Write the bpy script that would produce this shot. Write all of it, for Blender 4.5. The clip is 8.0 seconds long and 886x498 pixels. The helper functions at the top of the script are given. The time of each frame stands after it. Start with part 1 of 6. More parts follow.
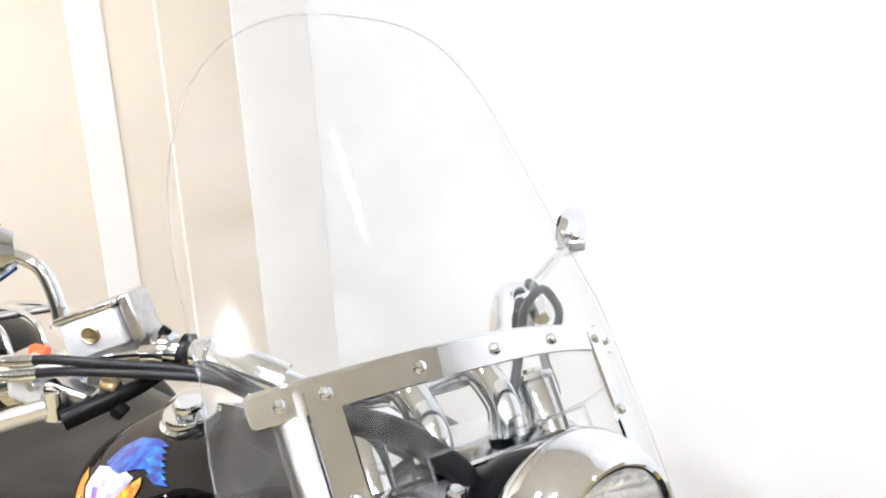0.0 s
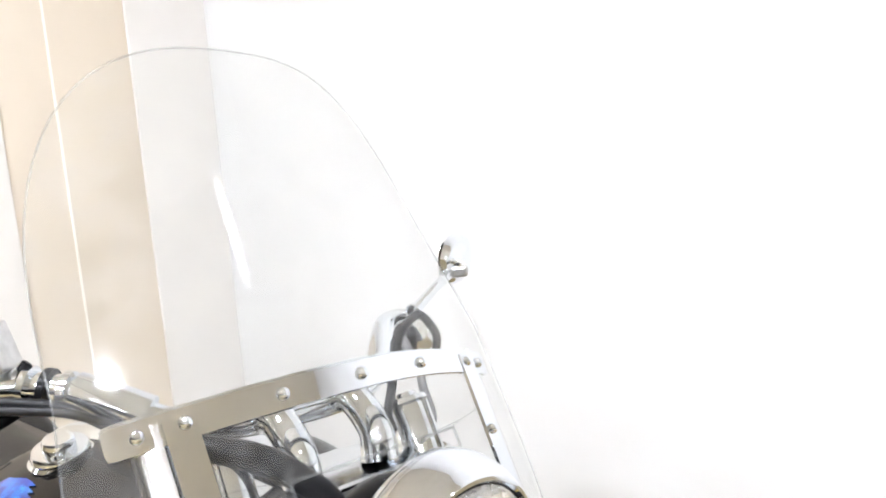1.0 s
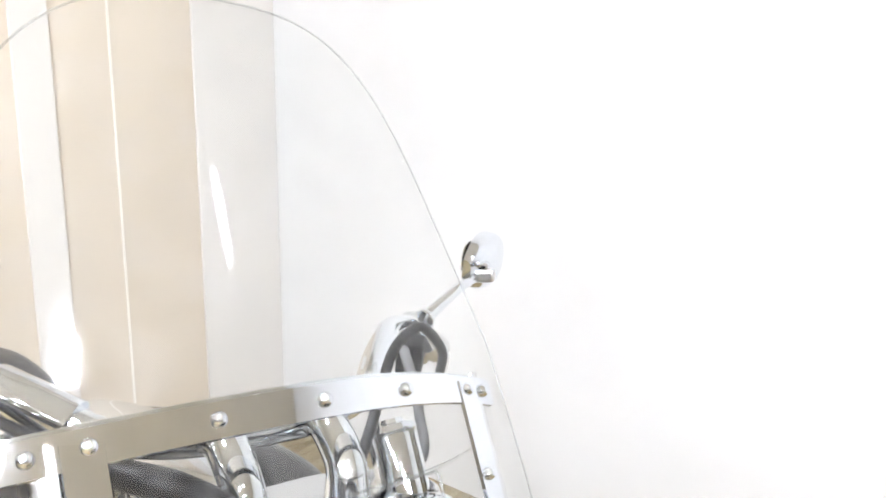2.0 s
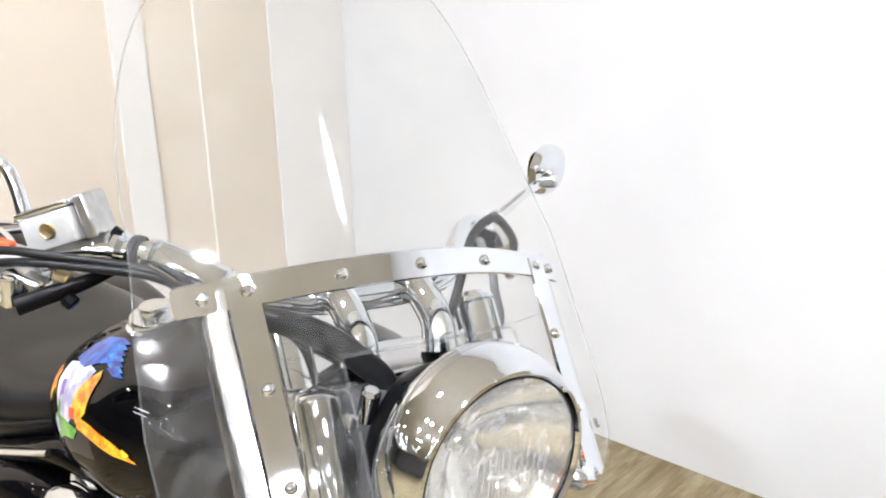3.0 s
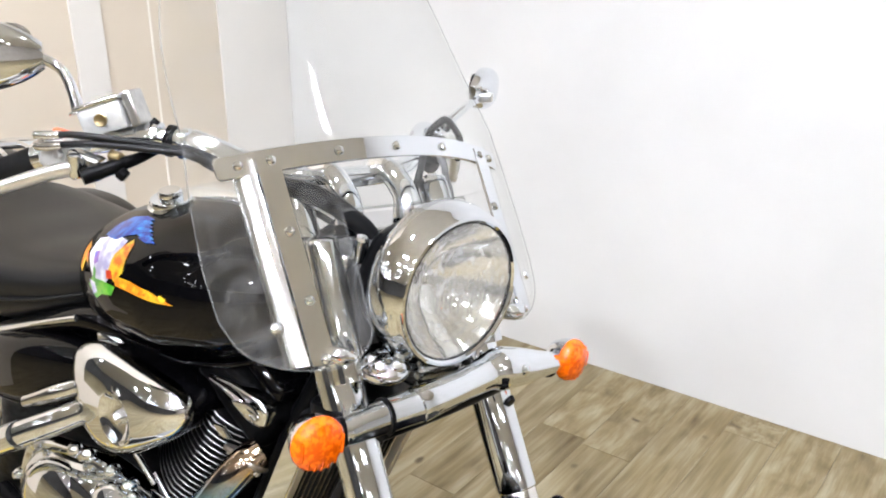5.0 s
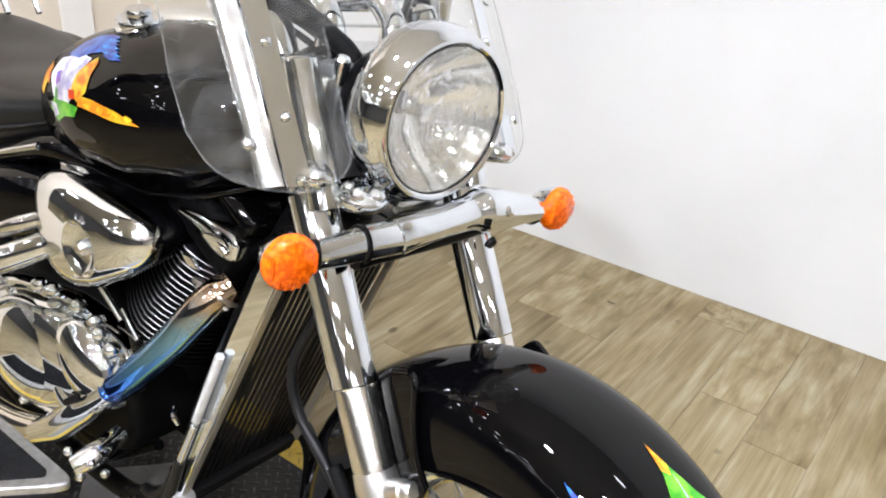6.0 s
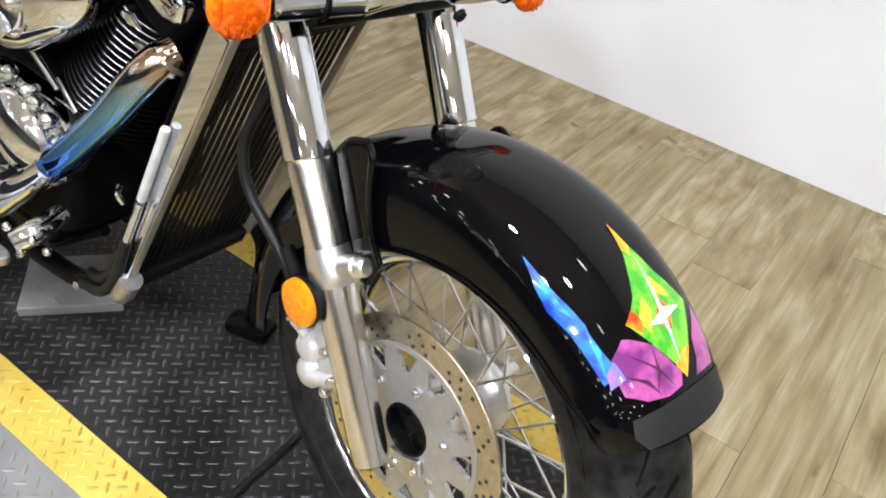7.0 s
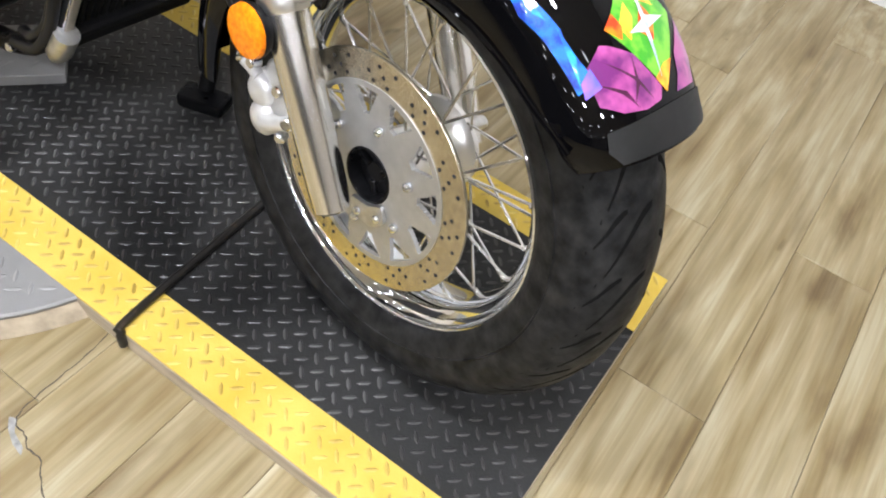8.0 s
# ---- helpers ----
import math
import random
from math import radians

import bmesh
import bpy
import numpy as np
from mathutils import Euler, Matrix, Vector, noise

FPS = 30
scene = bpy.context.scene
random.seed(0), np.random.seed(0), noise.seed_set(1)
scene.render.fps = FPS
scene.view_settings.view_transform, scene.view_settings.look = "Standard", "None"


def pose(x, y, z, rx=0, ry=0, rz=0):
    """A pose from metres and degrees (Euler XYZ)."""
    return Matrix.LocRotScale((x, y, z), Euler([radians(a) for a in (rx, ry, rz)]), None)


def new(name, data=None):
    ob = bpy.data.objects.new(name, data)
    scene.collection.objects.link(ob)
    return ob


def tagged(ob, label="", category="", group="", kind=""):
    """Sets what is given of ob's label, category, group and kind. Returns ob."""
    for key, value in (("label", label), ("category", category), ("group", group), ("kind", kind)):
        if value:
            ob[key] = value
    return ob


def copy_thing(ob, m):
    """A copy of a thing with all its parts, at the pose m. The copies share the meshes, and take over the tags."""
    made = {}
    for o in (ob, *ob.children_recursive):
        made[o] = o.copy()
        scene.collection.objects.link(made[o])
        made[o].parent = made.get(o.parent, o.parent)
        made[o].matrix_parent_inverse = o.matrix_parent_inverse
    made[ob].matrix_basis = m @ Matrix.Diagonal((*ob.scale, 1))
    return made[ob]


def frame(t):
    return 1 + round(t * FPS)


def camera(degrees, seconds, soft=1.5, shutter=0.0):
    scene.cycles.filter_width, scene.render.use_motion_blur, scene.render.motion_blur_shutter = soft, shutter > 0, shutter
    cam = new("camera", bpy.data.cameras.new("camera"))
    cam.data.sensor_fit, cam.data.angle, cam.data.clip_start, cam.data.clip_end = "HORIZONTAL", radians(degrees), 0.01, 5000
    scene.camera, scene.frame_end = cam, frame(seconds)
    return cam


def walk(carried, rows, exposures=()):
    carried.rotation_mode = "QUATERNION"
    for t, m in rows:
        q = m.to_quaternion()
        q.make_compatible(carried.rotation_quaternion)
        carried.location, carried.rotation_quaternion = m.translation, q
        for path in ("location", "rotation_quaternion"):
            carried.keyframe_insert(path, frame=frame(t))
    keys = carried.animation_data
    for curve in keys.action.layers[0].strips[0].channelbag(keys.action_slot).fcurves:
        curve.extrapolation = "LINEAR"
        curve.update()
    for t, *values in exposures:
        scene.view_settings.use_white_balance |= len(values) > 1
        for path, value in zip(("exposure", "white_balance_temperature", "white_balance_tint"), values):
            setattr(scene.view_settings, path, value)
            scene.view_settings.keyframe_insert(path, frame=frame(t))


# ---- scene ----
# World: x along the platform ahead of the motorcycle, y across it, z up from the wooden floor.
cam = camera(57.6, 8.0, soft=2.0)
ROWS = [  # t, x, y, z, yaw, pitch, roll
    (0.0, 0.079, -0.399, 1.354, 39.53, -13.33, -3.29),
    (0.5, 0.109, -0.396, 1.350, 35.53, -12.41, -2.22),
    (1.0, 0.136, -0.386, 1.355, 33.64, -11.62, -3.07),
    (1.2, 0.115, -0.373, 1.355, 33.40, -12.67, 0.05),
    (2.3, 0.101, -0.202, 1.329, 43.54, -13.18, -0.64),
    (2.5, 0.102, -0.202, 1.310, 47.10, -14.36, -1.83),
    (3.0, 0.192, -0.357, 1.322, 43.27, -16.34, -1.39),
    (3.5, 0.309, -0.573, 1.336, 41.11, -18.91, 0.12),
    (4.0, 0.331, -0.617, 1.352, 37.30, -17.22, 0.20),
    (4.2, 0.336, -0.608, 1.352, 37.03, -17.70, -0.48),
    (5.3, 0.333, -0.597, 1.290, 37.67, -21.03, 1.00),
    (5.5, 0.326, -0.593, 1.271, 37.34, -22.27, 1.99),
    (6.0, 0.325, -0.591, 1.219, 35.78, -26.85, 3.52),
    (6.5, 0.321, -0.587, 1.176, 33.16, -32.22, 6.54),
    (7.0, 0.327, -0.587, 1.134, 30.80, -37.89, 9.07),
    (7.5, 0.346, -0.587, 1.068, 28.02, -44.69, 10.21),
    (8.0, 0.364, -0.599, 1.018, 24.89, -49.11, 13.01),
]
EXPOSURES = [(0.0, -0.1), (1.2, -0.1), (2.5, -0.2), (3.0, -0.25), (3.5, -0.35), (4.2, -0.35), (5.3, -0.35), (7.0, -0.4), (8.0, -0.45)]
walk(cam, [(t, pose(x, y, z, 90 + pitch, 0, yaw) @ pose(0, 0, 0, 0, 0, roll)) for t, x, y, z, yaw, pitch, roll in ROWS], EXPOSURES)

# frames of reference: the fork and front wheel (leaning on the side stand, turned to the right), and the body behind the steering head
FORK = pose(0, 0, 0.0313, 0, 0, -9.91) @ pose(0, 0, 0, -6.5, 0, 0)
BODY = FORK @ pose(-0.4, 0, 0, 0, 0, 9.91)
FLOOR = -0.02          # wooden floor
DECK = 0.02            # top of the platform
CEILING = 3.5
ROOM = (-2.25, 7.5, -12.0, 1.705)
REAR = -9.0            # the room is extended, out of view, past the end of the beige wall # x0, x1, y0, y1

# ---- world ----
world = bpy.data.worlds.new("world")
scene.world = world
world.use_nodes = True
world.node_tree.nodes["Background"].inputs[0].default_value = (1.0, 0.95, 0.88, 1)
world.node_tree.nodes["Background"].inputs[1].default_value = 0.05

# ---- materials ----
def mat(name, color=(0.5, 0.5, 0.5), rough=0.5, metal=0.0, grain=0.0, scale=40.0, bump=0.0, bscale=200.0, coat=0.0, spec=0.5, rvar=0.0, trans=0.0, ior=1.45, stretch=(1, 1, 1), second=None, fac=(0.35, 0.65), detail=6.0, each=0.0):
    m = bpy.data.materials.new(name)
    m.use_nodes = True
    nt = m.node_tree
    b = nt.nodes["Principled BSDF"]
    col = (*color, 1)
    b.inputs["Base Color"].default_value = col
    b.inputs["Roughness"].default_value = rough
    b.inputs["Metallic"].default_value = metal
    b.inputs["Coat Weight"].default_value = coat
    b.inputs["Coat Roughness"].default_value = 0.03
    b.inputs["Specular IOR Level"].default_value = spec
    b.inputs["Transmission Weight"].default_value = trans
    b.inputs["IOR"].default_value = ior
    tc = nt.nodes.new("ShaderNodeTexCoord")
    mp = nt.nodes.new("ShaderNodeMapping")
    mp.inputs["Scale"].default_value = stretch
    nt.links.new(tc.outputs["Object"], mp.inputs["Vector"])
    if grain or rvar or second:
        n = nt.nodes.new("ShaderNodeTexNoise")
        n.inputs["Scale"].default_value, n.inputs["Detail"].default_value = scale, detail
        nt.links.new(mp.outputs[0], n.inputs["Vector"])
    if grain or second:
        r = nt.nodes.new("ShaderNodeValToRGB")
        e = r.color_ramp.elements
        e[0].position, e[1].position = fac
        other = second or tuple(max(0, c * (1 - grain)) for c in color)
        e[0].color = (*other, 1)
        e[1].color = (*(min(1, c * (1 + grain * 0.4)) for c in color), 1)
        nt.links.new(n.outputs[0], r.inputs[0])
        out = r.outputs[0]
        if each:
            oi = nt.nodes.new("ShaderNodeObjectInfo")
            hsv = nt.nodes.new("ShaderNodeHueSaturation")
            mr = nt.nodes.new("ShaderNodeMapRange")
            mr.inputs["To Min"].default_value, mr.inputs["To Max"].default_value = 1 - each, 1 + each
            nt.links.new(oi.outputs["Random"], mr.inputs["Value"])
            nt.links.new(mr.outputs[0], hsv.inputs["Value"])
            nt.links.new(out, hsv.inputs["Color"])
            out = hsv.outputs[0]
        nt.links.new(out, b.inputs["Base Color"])
    if rvar:
        mr = nt.nodes.new("ShaderNodeMapRange")
        mr.inputs["To Min"].default_value, mr.inputs["To Max"].default_value = max(0.0, rough - rvar), rough + rvar
        nt.links.new(n.outputs[0], mr.inputs["Value"])
        nt.links.new(mr.outputs[0], b.inputs["Roughness"])
    if bump:
        bn = nt.nodes.new("ShaderNodeTexNoise")
        bn.inputs["Scale"].default_value, bn.inputs["Detail"].default_value = bscale, 3.0
        nt.links.new(mp.outputs[0], bn.inputs["Vector"])
        bp = nt.nodes.new("ShaderNodeBump")
        bp.inputs["Strength"].default_value, bp.inputs["Distance"].default_value = bump, 0.002
        nt.links.new(bn.outputs[0], bp.inputs["Height"])
        nt.links.new(bp.outputs[0], b.inputs["Normal"])
    return m


def clear(name, tint=(1, 1, 1), haze=0.0, gloss=0.03, ior=1.45, smear=1.6):
    """A thin clear sheet: lets light through, reflects more at a slant, a little dust."""
    m = bpy.data.materials.new(name)
    m.use_nodes = True
    nt = m.node_tree
    nt.nodes.remove(nt.nodes["Principled BSDF"])
    t = nt.nodes.new("ShaderNodeBsdfTransparent")
    t.inputs[0].default_value = (*tint, 1)
    g = nt.nodes.new("ShaderNodeBsdfGlossy")
    g.inputs["Roughness"].default_value = gloss
    d = nt.nodes.new("ShaderNodeBsdfDiffuse")
    d.inputs[0].default_value = (0.8, 0.8, 0.8, 1)
    lw = nt.nodes.new("ShaderNodeLayerWeight")
    lw.inputs[0].default_value = 0.5
    pw = nt.nodes.new("ShaderNodeMath")
    pw.operation = "POWER"
    pw.inputs[1].default_value = 5.0
    fr = nt.nodes.new("ShaderNodeMapRange")
    f0 = ((ior - 1) / (ior + 1)) ** 2
    fr.inputs["To Min"].default_value, fr.inputs["To Max"].default_value = f0, 0.9
    nt.links.new(lw.outputs["Facing"], pw.inputs[0])
    nt.links.new(pw.outputs[0], fr.inputs["Value"])
    noi = nt.nodes.new("ShaderNodeTexNoise")
    noi.inputs["Scale"].default_value, noi.inputs["Detail"].default_value, noi.inputs["Distortion"].default_value = 14.0, 6.0, 0.8
    mr = nt.nodes.new("ShaderNodeMapRange")
    mr.inputs["From Min"].default_value, mr.inputs["From Max"].default_value = 0.4, 0.75
    mr.inputs["To Min"].default_value, mr.inputs["To Max"].default_value = haze * 0.5, haze * smear
    nt.links.new(noi.outputs[0], mr.inputs["Value"])
    a, b = nt.nodes.new("ShaderNodeMixShader"), nt.nodes.new("ShaderNodeMixShader")
    nt.links.new(mr.outputs[0], a.inputs[0])
    nt.links.new(t.outputs[0], a.inputs[1])
    nt.links.new(d.outputs[0], a.inputs[2])
    nt.links.new(fr.outputs[0], b.inputs[0])
    nt.links.new(a.outputs[0], b.inputs[1])
    nt.links.new(g.outputs[0], b.inputs[2])
    nt.links.new(b.outputs[0], nt.nodes["Material Output"].inputs[0])
    return m


def glow(name, color, strength):
    m = bpy.data.materials.new(name)
    m.use_nodes = True
    b = m.node_tree.nodes["Principled BSDF"]
    b.inputs["Base Color"].default_value = (0.8, 0.8, 0.8, 1)
    b.inputs["Emission Color"].default_value = (*color, 1)
    b.inputs["Emission Strength"].default_value = strength
    return m


def wood_mat(name):
    """Vinyl planks printed with weathered oak: long streaks along y, broad stains, small knots."""
    m = bpy.data.materials.new(name)
    m.use_nodes = True
    nt = m.node_tree
    b = nt.nodes["Principled BSDF"]
    tc = nt.nodes.new("ShaderNodeTexCoord")
    oi = nt.nodes.new("ShaderNodeObjectInfo")
    add = nt.nodes.new("ShaderNodeVectorMath")
    add.operation = "ADD"
    sc = nt.nodes.new("ShaderNodeVectorMath")
    sc.operation = "SCALE"
    sc.inputs["Scale"].default_value = 40.0
    comb = nt.nodes.new("ShaderNodeCombineXYZ")
    nt.links.new(oi.outputs["Random"], comb.inputs[0])
    nt.links.new(oi.outputs["Random"], comb.inputs[1])
    nt.links.new(comb.outputs[0], sc.inputs[0])
    nt.links.new(tc.outputs["Object"], add.inputs[0])
    nt.links.new(sc.outputs[0], add.inputs[1])

    def noise_at(scale, stretch, detail, dist=0.0):
        mp = nt.nodes.new("ShaderNodeMapping")
        mp.inputs["Scale"].default_value = stretch
        n = nt.nodes.new("ShaderNodeTexNoise")
        n.inputs["Scale"].default_value, n.inputs["Detail"].default_value = scale, detail
        n.inputs["Distortion"].default_value = dist
        nt.links.new(add.outputs[0], mp.inputs["Vector"])
        nt.links.new(mp.outputs[0], n.inputs["Vector"])
        return n

    def ramp(src, stops):
        r = nt.nodes.new("ShaderNodeValToRGB")
        while len(r.color_ramp.elements) < len(stops):
            r.color_ramp.elements.new(0.5)
        for e, (p, c) in zip(r.color_ramp.elements, stops):
            e.position, e.color = p, (*c, 1)
        nt.links.new(src.outputs[0], r.inputs[0])
        return r

    streak = ramp(noise_at(13.0, (2.6, 0.20, 1), 10.0, 0.25), [(0.28, (0.160, 0.118, 0.054)), (0.42, (0.226, 0.177, 0.090)), (0.54, (0.270, 0.223, 0.131)), (0.70, (0.350, 0.308, 0.208))])
    stain = ramp(noise_at(6.0, (1.9, 0.42, 1), 10.0, 0.4), [(0.30, (0.46, 0.39, 0.29)), (0.42, (0.80, 0.755, 0.67)), (0.55, (1, 1, 1))])
    fine = ramp(noise_at(60.0, (3.0, 0.06, 1), 6.0), [(0.3, (0.80, 0.775, 0.74)), (0.6, (1, 1, 1))])
    knots = ramp(noise_at(5.5, (2.0, 1.1, 1), 2.0), [(0.235, (0.22, 0.16, 0.09)), (0.285, (1, 1, 1))])
    last = streak
    for layer in (stain, fine, knots):
        mx = nt.nodes.new("ShaderNodeMix")
        mx.data_type, mx.blend_type = "RGBA", "MULTIPLY"
        mx.inputs[0].default_value = 0.9
        nt.links.new(last.outputs[2] if last.bl_idname == "ShaderNodeMix" else last.outputs[0], mx.inputs[6])
        nt.links.new(layer.outputs[0], mx.inputs[7])
        last = mx
    hsv = nt.nodes.new("ShaderNodeHueSaturation")
    mr = nt.nodes.new("ShaderNodeMapRange")
    mr.inputs["To Min"].default_value, mr.inputs["To Max"].default_value = 0.93, 1.07
    nt.links.new(oi.outputs["Random"], mr.inputs["Value"])
    nt.links.new(mr.outputs[0], hsv.inputs["Value"])
    nt.links.new(last.outputs[2], hsv.inputs["Color"])
    nt.links.new(hsv.outputs[0], b.inputs["Base Color"])
    b.inputs["Roughness"].default_value = 0.42
    b.inputs["Specular IOR Level"].default_value = 0.35
    bp = nt.nodes.new("ShaderNodeBump")
    bp.inputs["Strength"].default_value, bp.inputs["Distance"].default_value = 0.25, 0.0015
    nt.links.new(fine.outputs[0], bp.inputs["Height"])
    nt.links.new(bp.outputs[0], b.inputs["Normal"])
    return m


def tinted_pipe(name):
    """Chrome pipe discoloured by heat from straw through purple to blue along its length."""
    m = mat(name, (0.8, 0.8, 0.8), 0.06, 1.0)
    nt = m.node_tree
    b = nt.nodes["Principled BSDF"]
    tc = nt.nodes.new("ShaderNodeTexCoord")
    sep = nt.nodes.new("ShaderNodeSeparateXYZ")
    n = nt.nodes.new("ShaderNodeTexNoise")
    n.inputs["Scale"].default_value = 14.0
    ad = nt.nodes.new("ShaderNodeMath")
    ad.operation = "MULTIPLY_ADD"
    ad.inputs[1].default_value = 0.12
    mr = nt.nodes.new("ShaderNodeMapRange")
    mr.inputs["From Min"].default_value, mr.inputs["From Max"].default_value = 0.28, 0.66
    r = nt.nodes.new("ShaderNodeValToRGB")
    stops = [(0.0, (0.70, 0.68, 0.65)), (0.16, (0.60, 0.42, 0.24)), (0.25, (0.30, 0.15, 0.40)), (0.36, (0.035, 0.11, 0.55)), (0.62, (0.06, 0.25, 0.62)), (0.86, (0.20, 0.40, 0.62)), (1.0, (0.46, 0.36, 0.28))]
    while len(r.color_ramp.elements) < len(stops):
        r.color_ramp.elements.new(0.5)
    for e, (p, c) in zip(r.color_ramp.elements, stops):
        e.position, e.color = p, (*c, 1)
    nt.links.new(tc.outputs["Object"], sep.inputs[0])
    nt.links.new(tc.outputs["Object"], n.inputs["Vector"])
    nt.links.new(n.outputs[0], ad.inputs[0])
    nt.links.new(sep.outputs[2], ad.inputs[2])
    nt.links.new(ad.outputs[0], mr.inputs["Value"])
    nt.links.new(mr.outputs[0], r.inputs[0])
    nt.links.new(r.outputs[0], b.inputs["Base Color"])
    return m


CHROME = mat("chrome", (0.775, 0.81, 0.855), 0.04, 1.0, rvar=0.02, scale=30, bump=0.02, bscale=18)
CHROME_DULL = mat("chrome_dull", (0.70, 0.71, 0.72), 0.14, 1.0, rvar=0.06, scale=60)
ALU = mat("polished_aluminium", (0.74, 0.735, 0.72), 0.34, 1.0, rvar=0.07, scale=25, bump=0.03, bscale=90)
CAST = mat("cast_aluminium", (0.56, 0.56, 0.555), 0.38, 1.0, grain=0.18, scale=70, bump=0.1, bscale=260)
STEEL = mat("brushed_steel", (0.60, 0.60, 0.59), 0.30, 1.0, grain=0.12, scale=90, bump=0.04, bscale=300)
DISC_STEEL = mat("brake_track_steel", (0.58, 0.532, 0.44), 0.27, 1.0, grain=0.15, scale=120, bump=0.06, bscale=400)
SPOKE = mat("spoke_steel", (0.78, 0.77, 0.75), 0.16, 1.0)
PAINT = mat("black_gloss_paint", (0.0012, 0.0012, 0.0015), 0.5, 0.0, coat=0.62, spec=0.0)
PAINT.node_tree.nodes["Principled BSDF"].inputs["Coat IOR"].default_value = 1.42
PAINT.node_tree.nodes["Principled BSDF"].inputs["Coat Roughness"].default_value = 0.012
ENAMEL = mat("black_enamel", (0.003, 0.003, 0.0033), 0.3, 0.0, rvar=0.1, scale=30, spec=0.08)
ENGINE_BLACK = mat("engine_black", (0.003, 0.003, 0.0033), 0.55, 0.0, grain=0.3, scale=40, bump=0.15, bscale=300, spec=0.05)
FIN_EDGE = mat("machined_fin_edge", (0.19, 0.19, 0.19), 0.3, 1.0)
PLASTIC = mat("black_plastic", (0.006, 0.006, 0.0065), 0.5, 0.0, grain=0.2, scale=60, bump=0.1, bscale=500, spec=0.1)
RUBBER = mat("black_rubber", (0.008, 0.008, 0.0085), 0.62, 0.0, grain=0.3, scale=50, bump=0.04, bscale=300, spec=0.1)
HOSE = mat("rubber_hose", (0.007, 0.007, 0.0075), 0.42, 0.0, grain=0.1, scale=15, spec=0.22)
TYRE = mat("tyre_rubber", (0.0050, 0.0050, 0.0053), 0.45, 0.0, second=(0.024, 0.0238, 0.0234), fac=(0.24, 0.66), scale=48, detail=10.0, rvar=0.12, bump=0.2, bscale=160, spec=0.10)
LEATHER = mat("seat_vinyl", (0.007, 0.0069, 0.0069), 0.32, 0.0, grain=0.25, scale=9, rvar=0.08, bump=0.2, bscale=420, spec=0.34)
AMBER = mat("amber_lens", (0.92, 0.160, 0.0018), 0.14, 0.0, second=(0.62, 0.075, 0.0007), fac=(0.40, 0.60), scale=150, detail=2.0, coat=0.35, bump=0.25, bscale=90, spec=0.3, trans=0.05, ior=1.49)
REFLECTOR = mat("amber_reflector", (0.80, 0.21, 0.004), 0.2, 0.0, grain=0.3, scale=150, coat=0.35, bump=0.2, bscale=500, spec=0.25)
REFLECTOR_BOWL = mat("headlamp_bowl", (0.90, 0.89, 0.86), 0.10, 1.0, rvar=0.05, scale=20, bump=0.16, bscale=22, stretch=(1, 4, 0.6))
ACRYLIC = clear("clear_acrylic", (0.975, 0.98, 0.975), 0.010, 0.045, 1.42, smear=3.6)
ACRYLIC_EDGE = clear("acrylic_edge", (0.86, 0.87, 0.86), 0.06, 0.15, 1.15)
HEAD_GLASS = clear("headlamp_glass", (0.93, 0.94, 0.93), 0.27, 0.02, 1.5)
MIRROR = mat("mirror_glass", (0.9, 0.9, 0.9), 0.01, 1.0)
PIPE = tinted_pipe("heat_tinted_chrome")
WOOD = wood_mat("weathered_oak_vinyl")
EDGE_WOOD = mat("laminate_edge", (0.33, 0.27, 0.19), 0.5, 0.0, grain=0.3, scale=12, stretch=(0.6, 4, 4))
WALL_WHITE = mat("white_wall_paint", (0.63, 0.627, 0.618), 0.55, 0.0, grain=0.06, scale=1.4, bump=0.05, bscale=120)
# near-black grey for unseen walls, so chrome and black paint reflect a dark room
WALL_UNSEEN_DARK = mat("unseen_dark_wall", (0.10, 0.096, 0.092), 0.6, 0.0, grain=0.08, scale=1.2, bump=0.05, bscale=120)
WALL_FRONT = mat("light_tan_wall_paint", (0.46, 0.42, 0.37), 0.6, 0.0, grain=0.08, scale=1.2, bump=0.05, bscale=120)
WALL_BEIGE = mat("beige_wall_paint", (0.60, 0.525, 0.425), 0.6, 0.0, grain=0.06, scale=1.8, bump=0.05, bscale=120)
PANEL_WHITE = mat("white_panel", (0.66, 0.635, 0.60), 0.6, 0.0, grain=0.03, scale=4, spec=0.15)
TRIM_WHITE = mat("white_trim", (0.66, 0.63, 0.585), 0.6, 0.0, grain=0.03, scale=4, spec=0.15)
CEIL = mat("ceiling_paint", (0.74, 0.71, 0.66), 0.8, 0.0, grain=0.04, scale=2)
DECK_BLACK = mat("black_checker_plate", (0.018, 0.0177, 0.0174), 0.45, 0.0, second=(0.005, 0.0049, 0.0048), fac=(0.40, 0.60), scale=4, rvar=0.10, bump=0.16, bscale=320, spec=0.26)
TREAD_BLACK = mat("worn_tread", (0.050, 0.049, 0.048), 0.38, 0.0, second=(0.009, 0.0088, 0.0086), fac=(0.42, 0.62), scale=4, rvar=0.1, spec=0.38)
DECK_YELLOW = mat("yellow_paint", (0.50, 0.367, 0.080), 0.65, 0.0, second=(0.41, 0.28, 0.038), fac=(0.3, 0.6), scale=9, bump=0.1, bscale=200, spec=0.15)
DECK_SILVER = mat("silver_checker_plate", (0.19, 0.187, 0.182), 0.5, 0.3, grain=0.2, scale=9, rvar=0.1, bump=0.08, bscale=220)
YELLOW_TREAD = mat("worn_yellow_tread", (0.52, 0.385, 0.09), 0.45, 0.0, second=(0.27, 0.18, 0.03), fac=(0.38, 0.62), scale=22, spec=0.4)
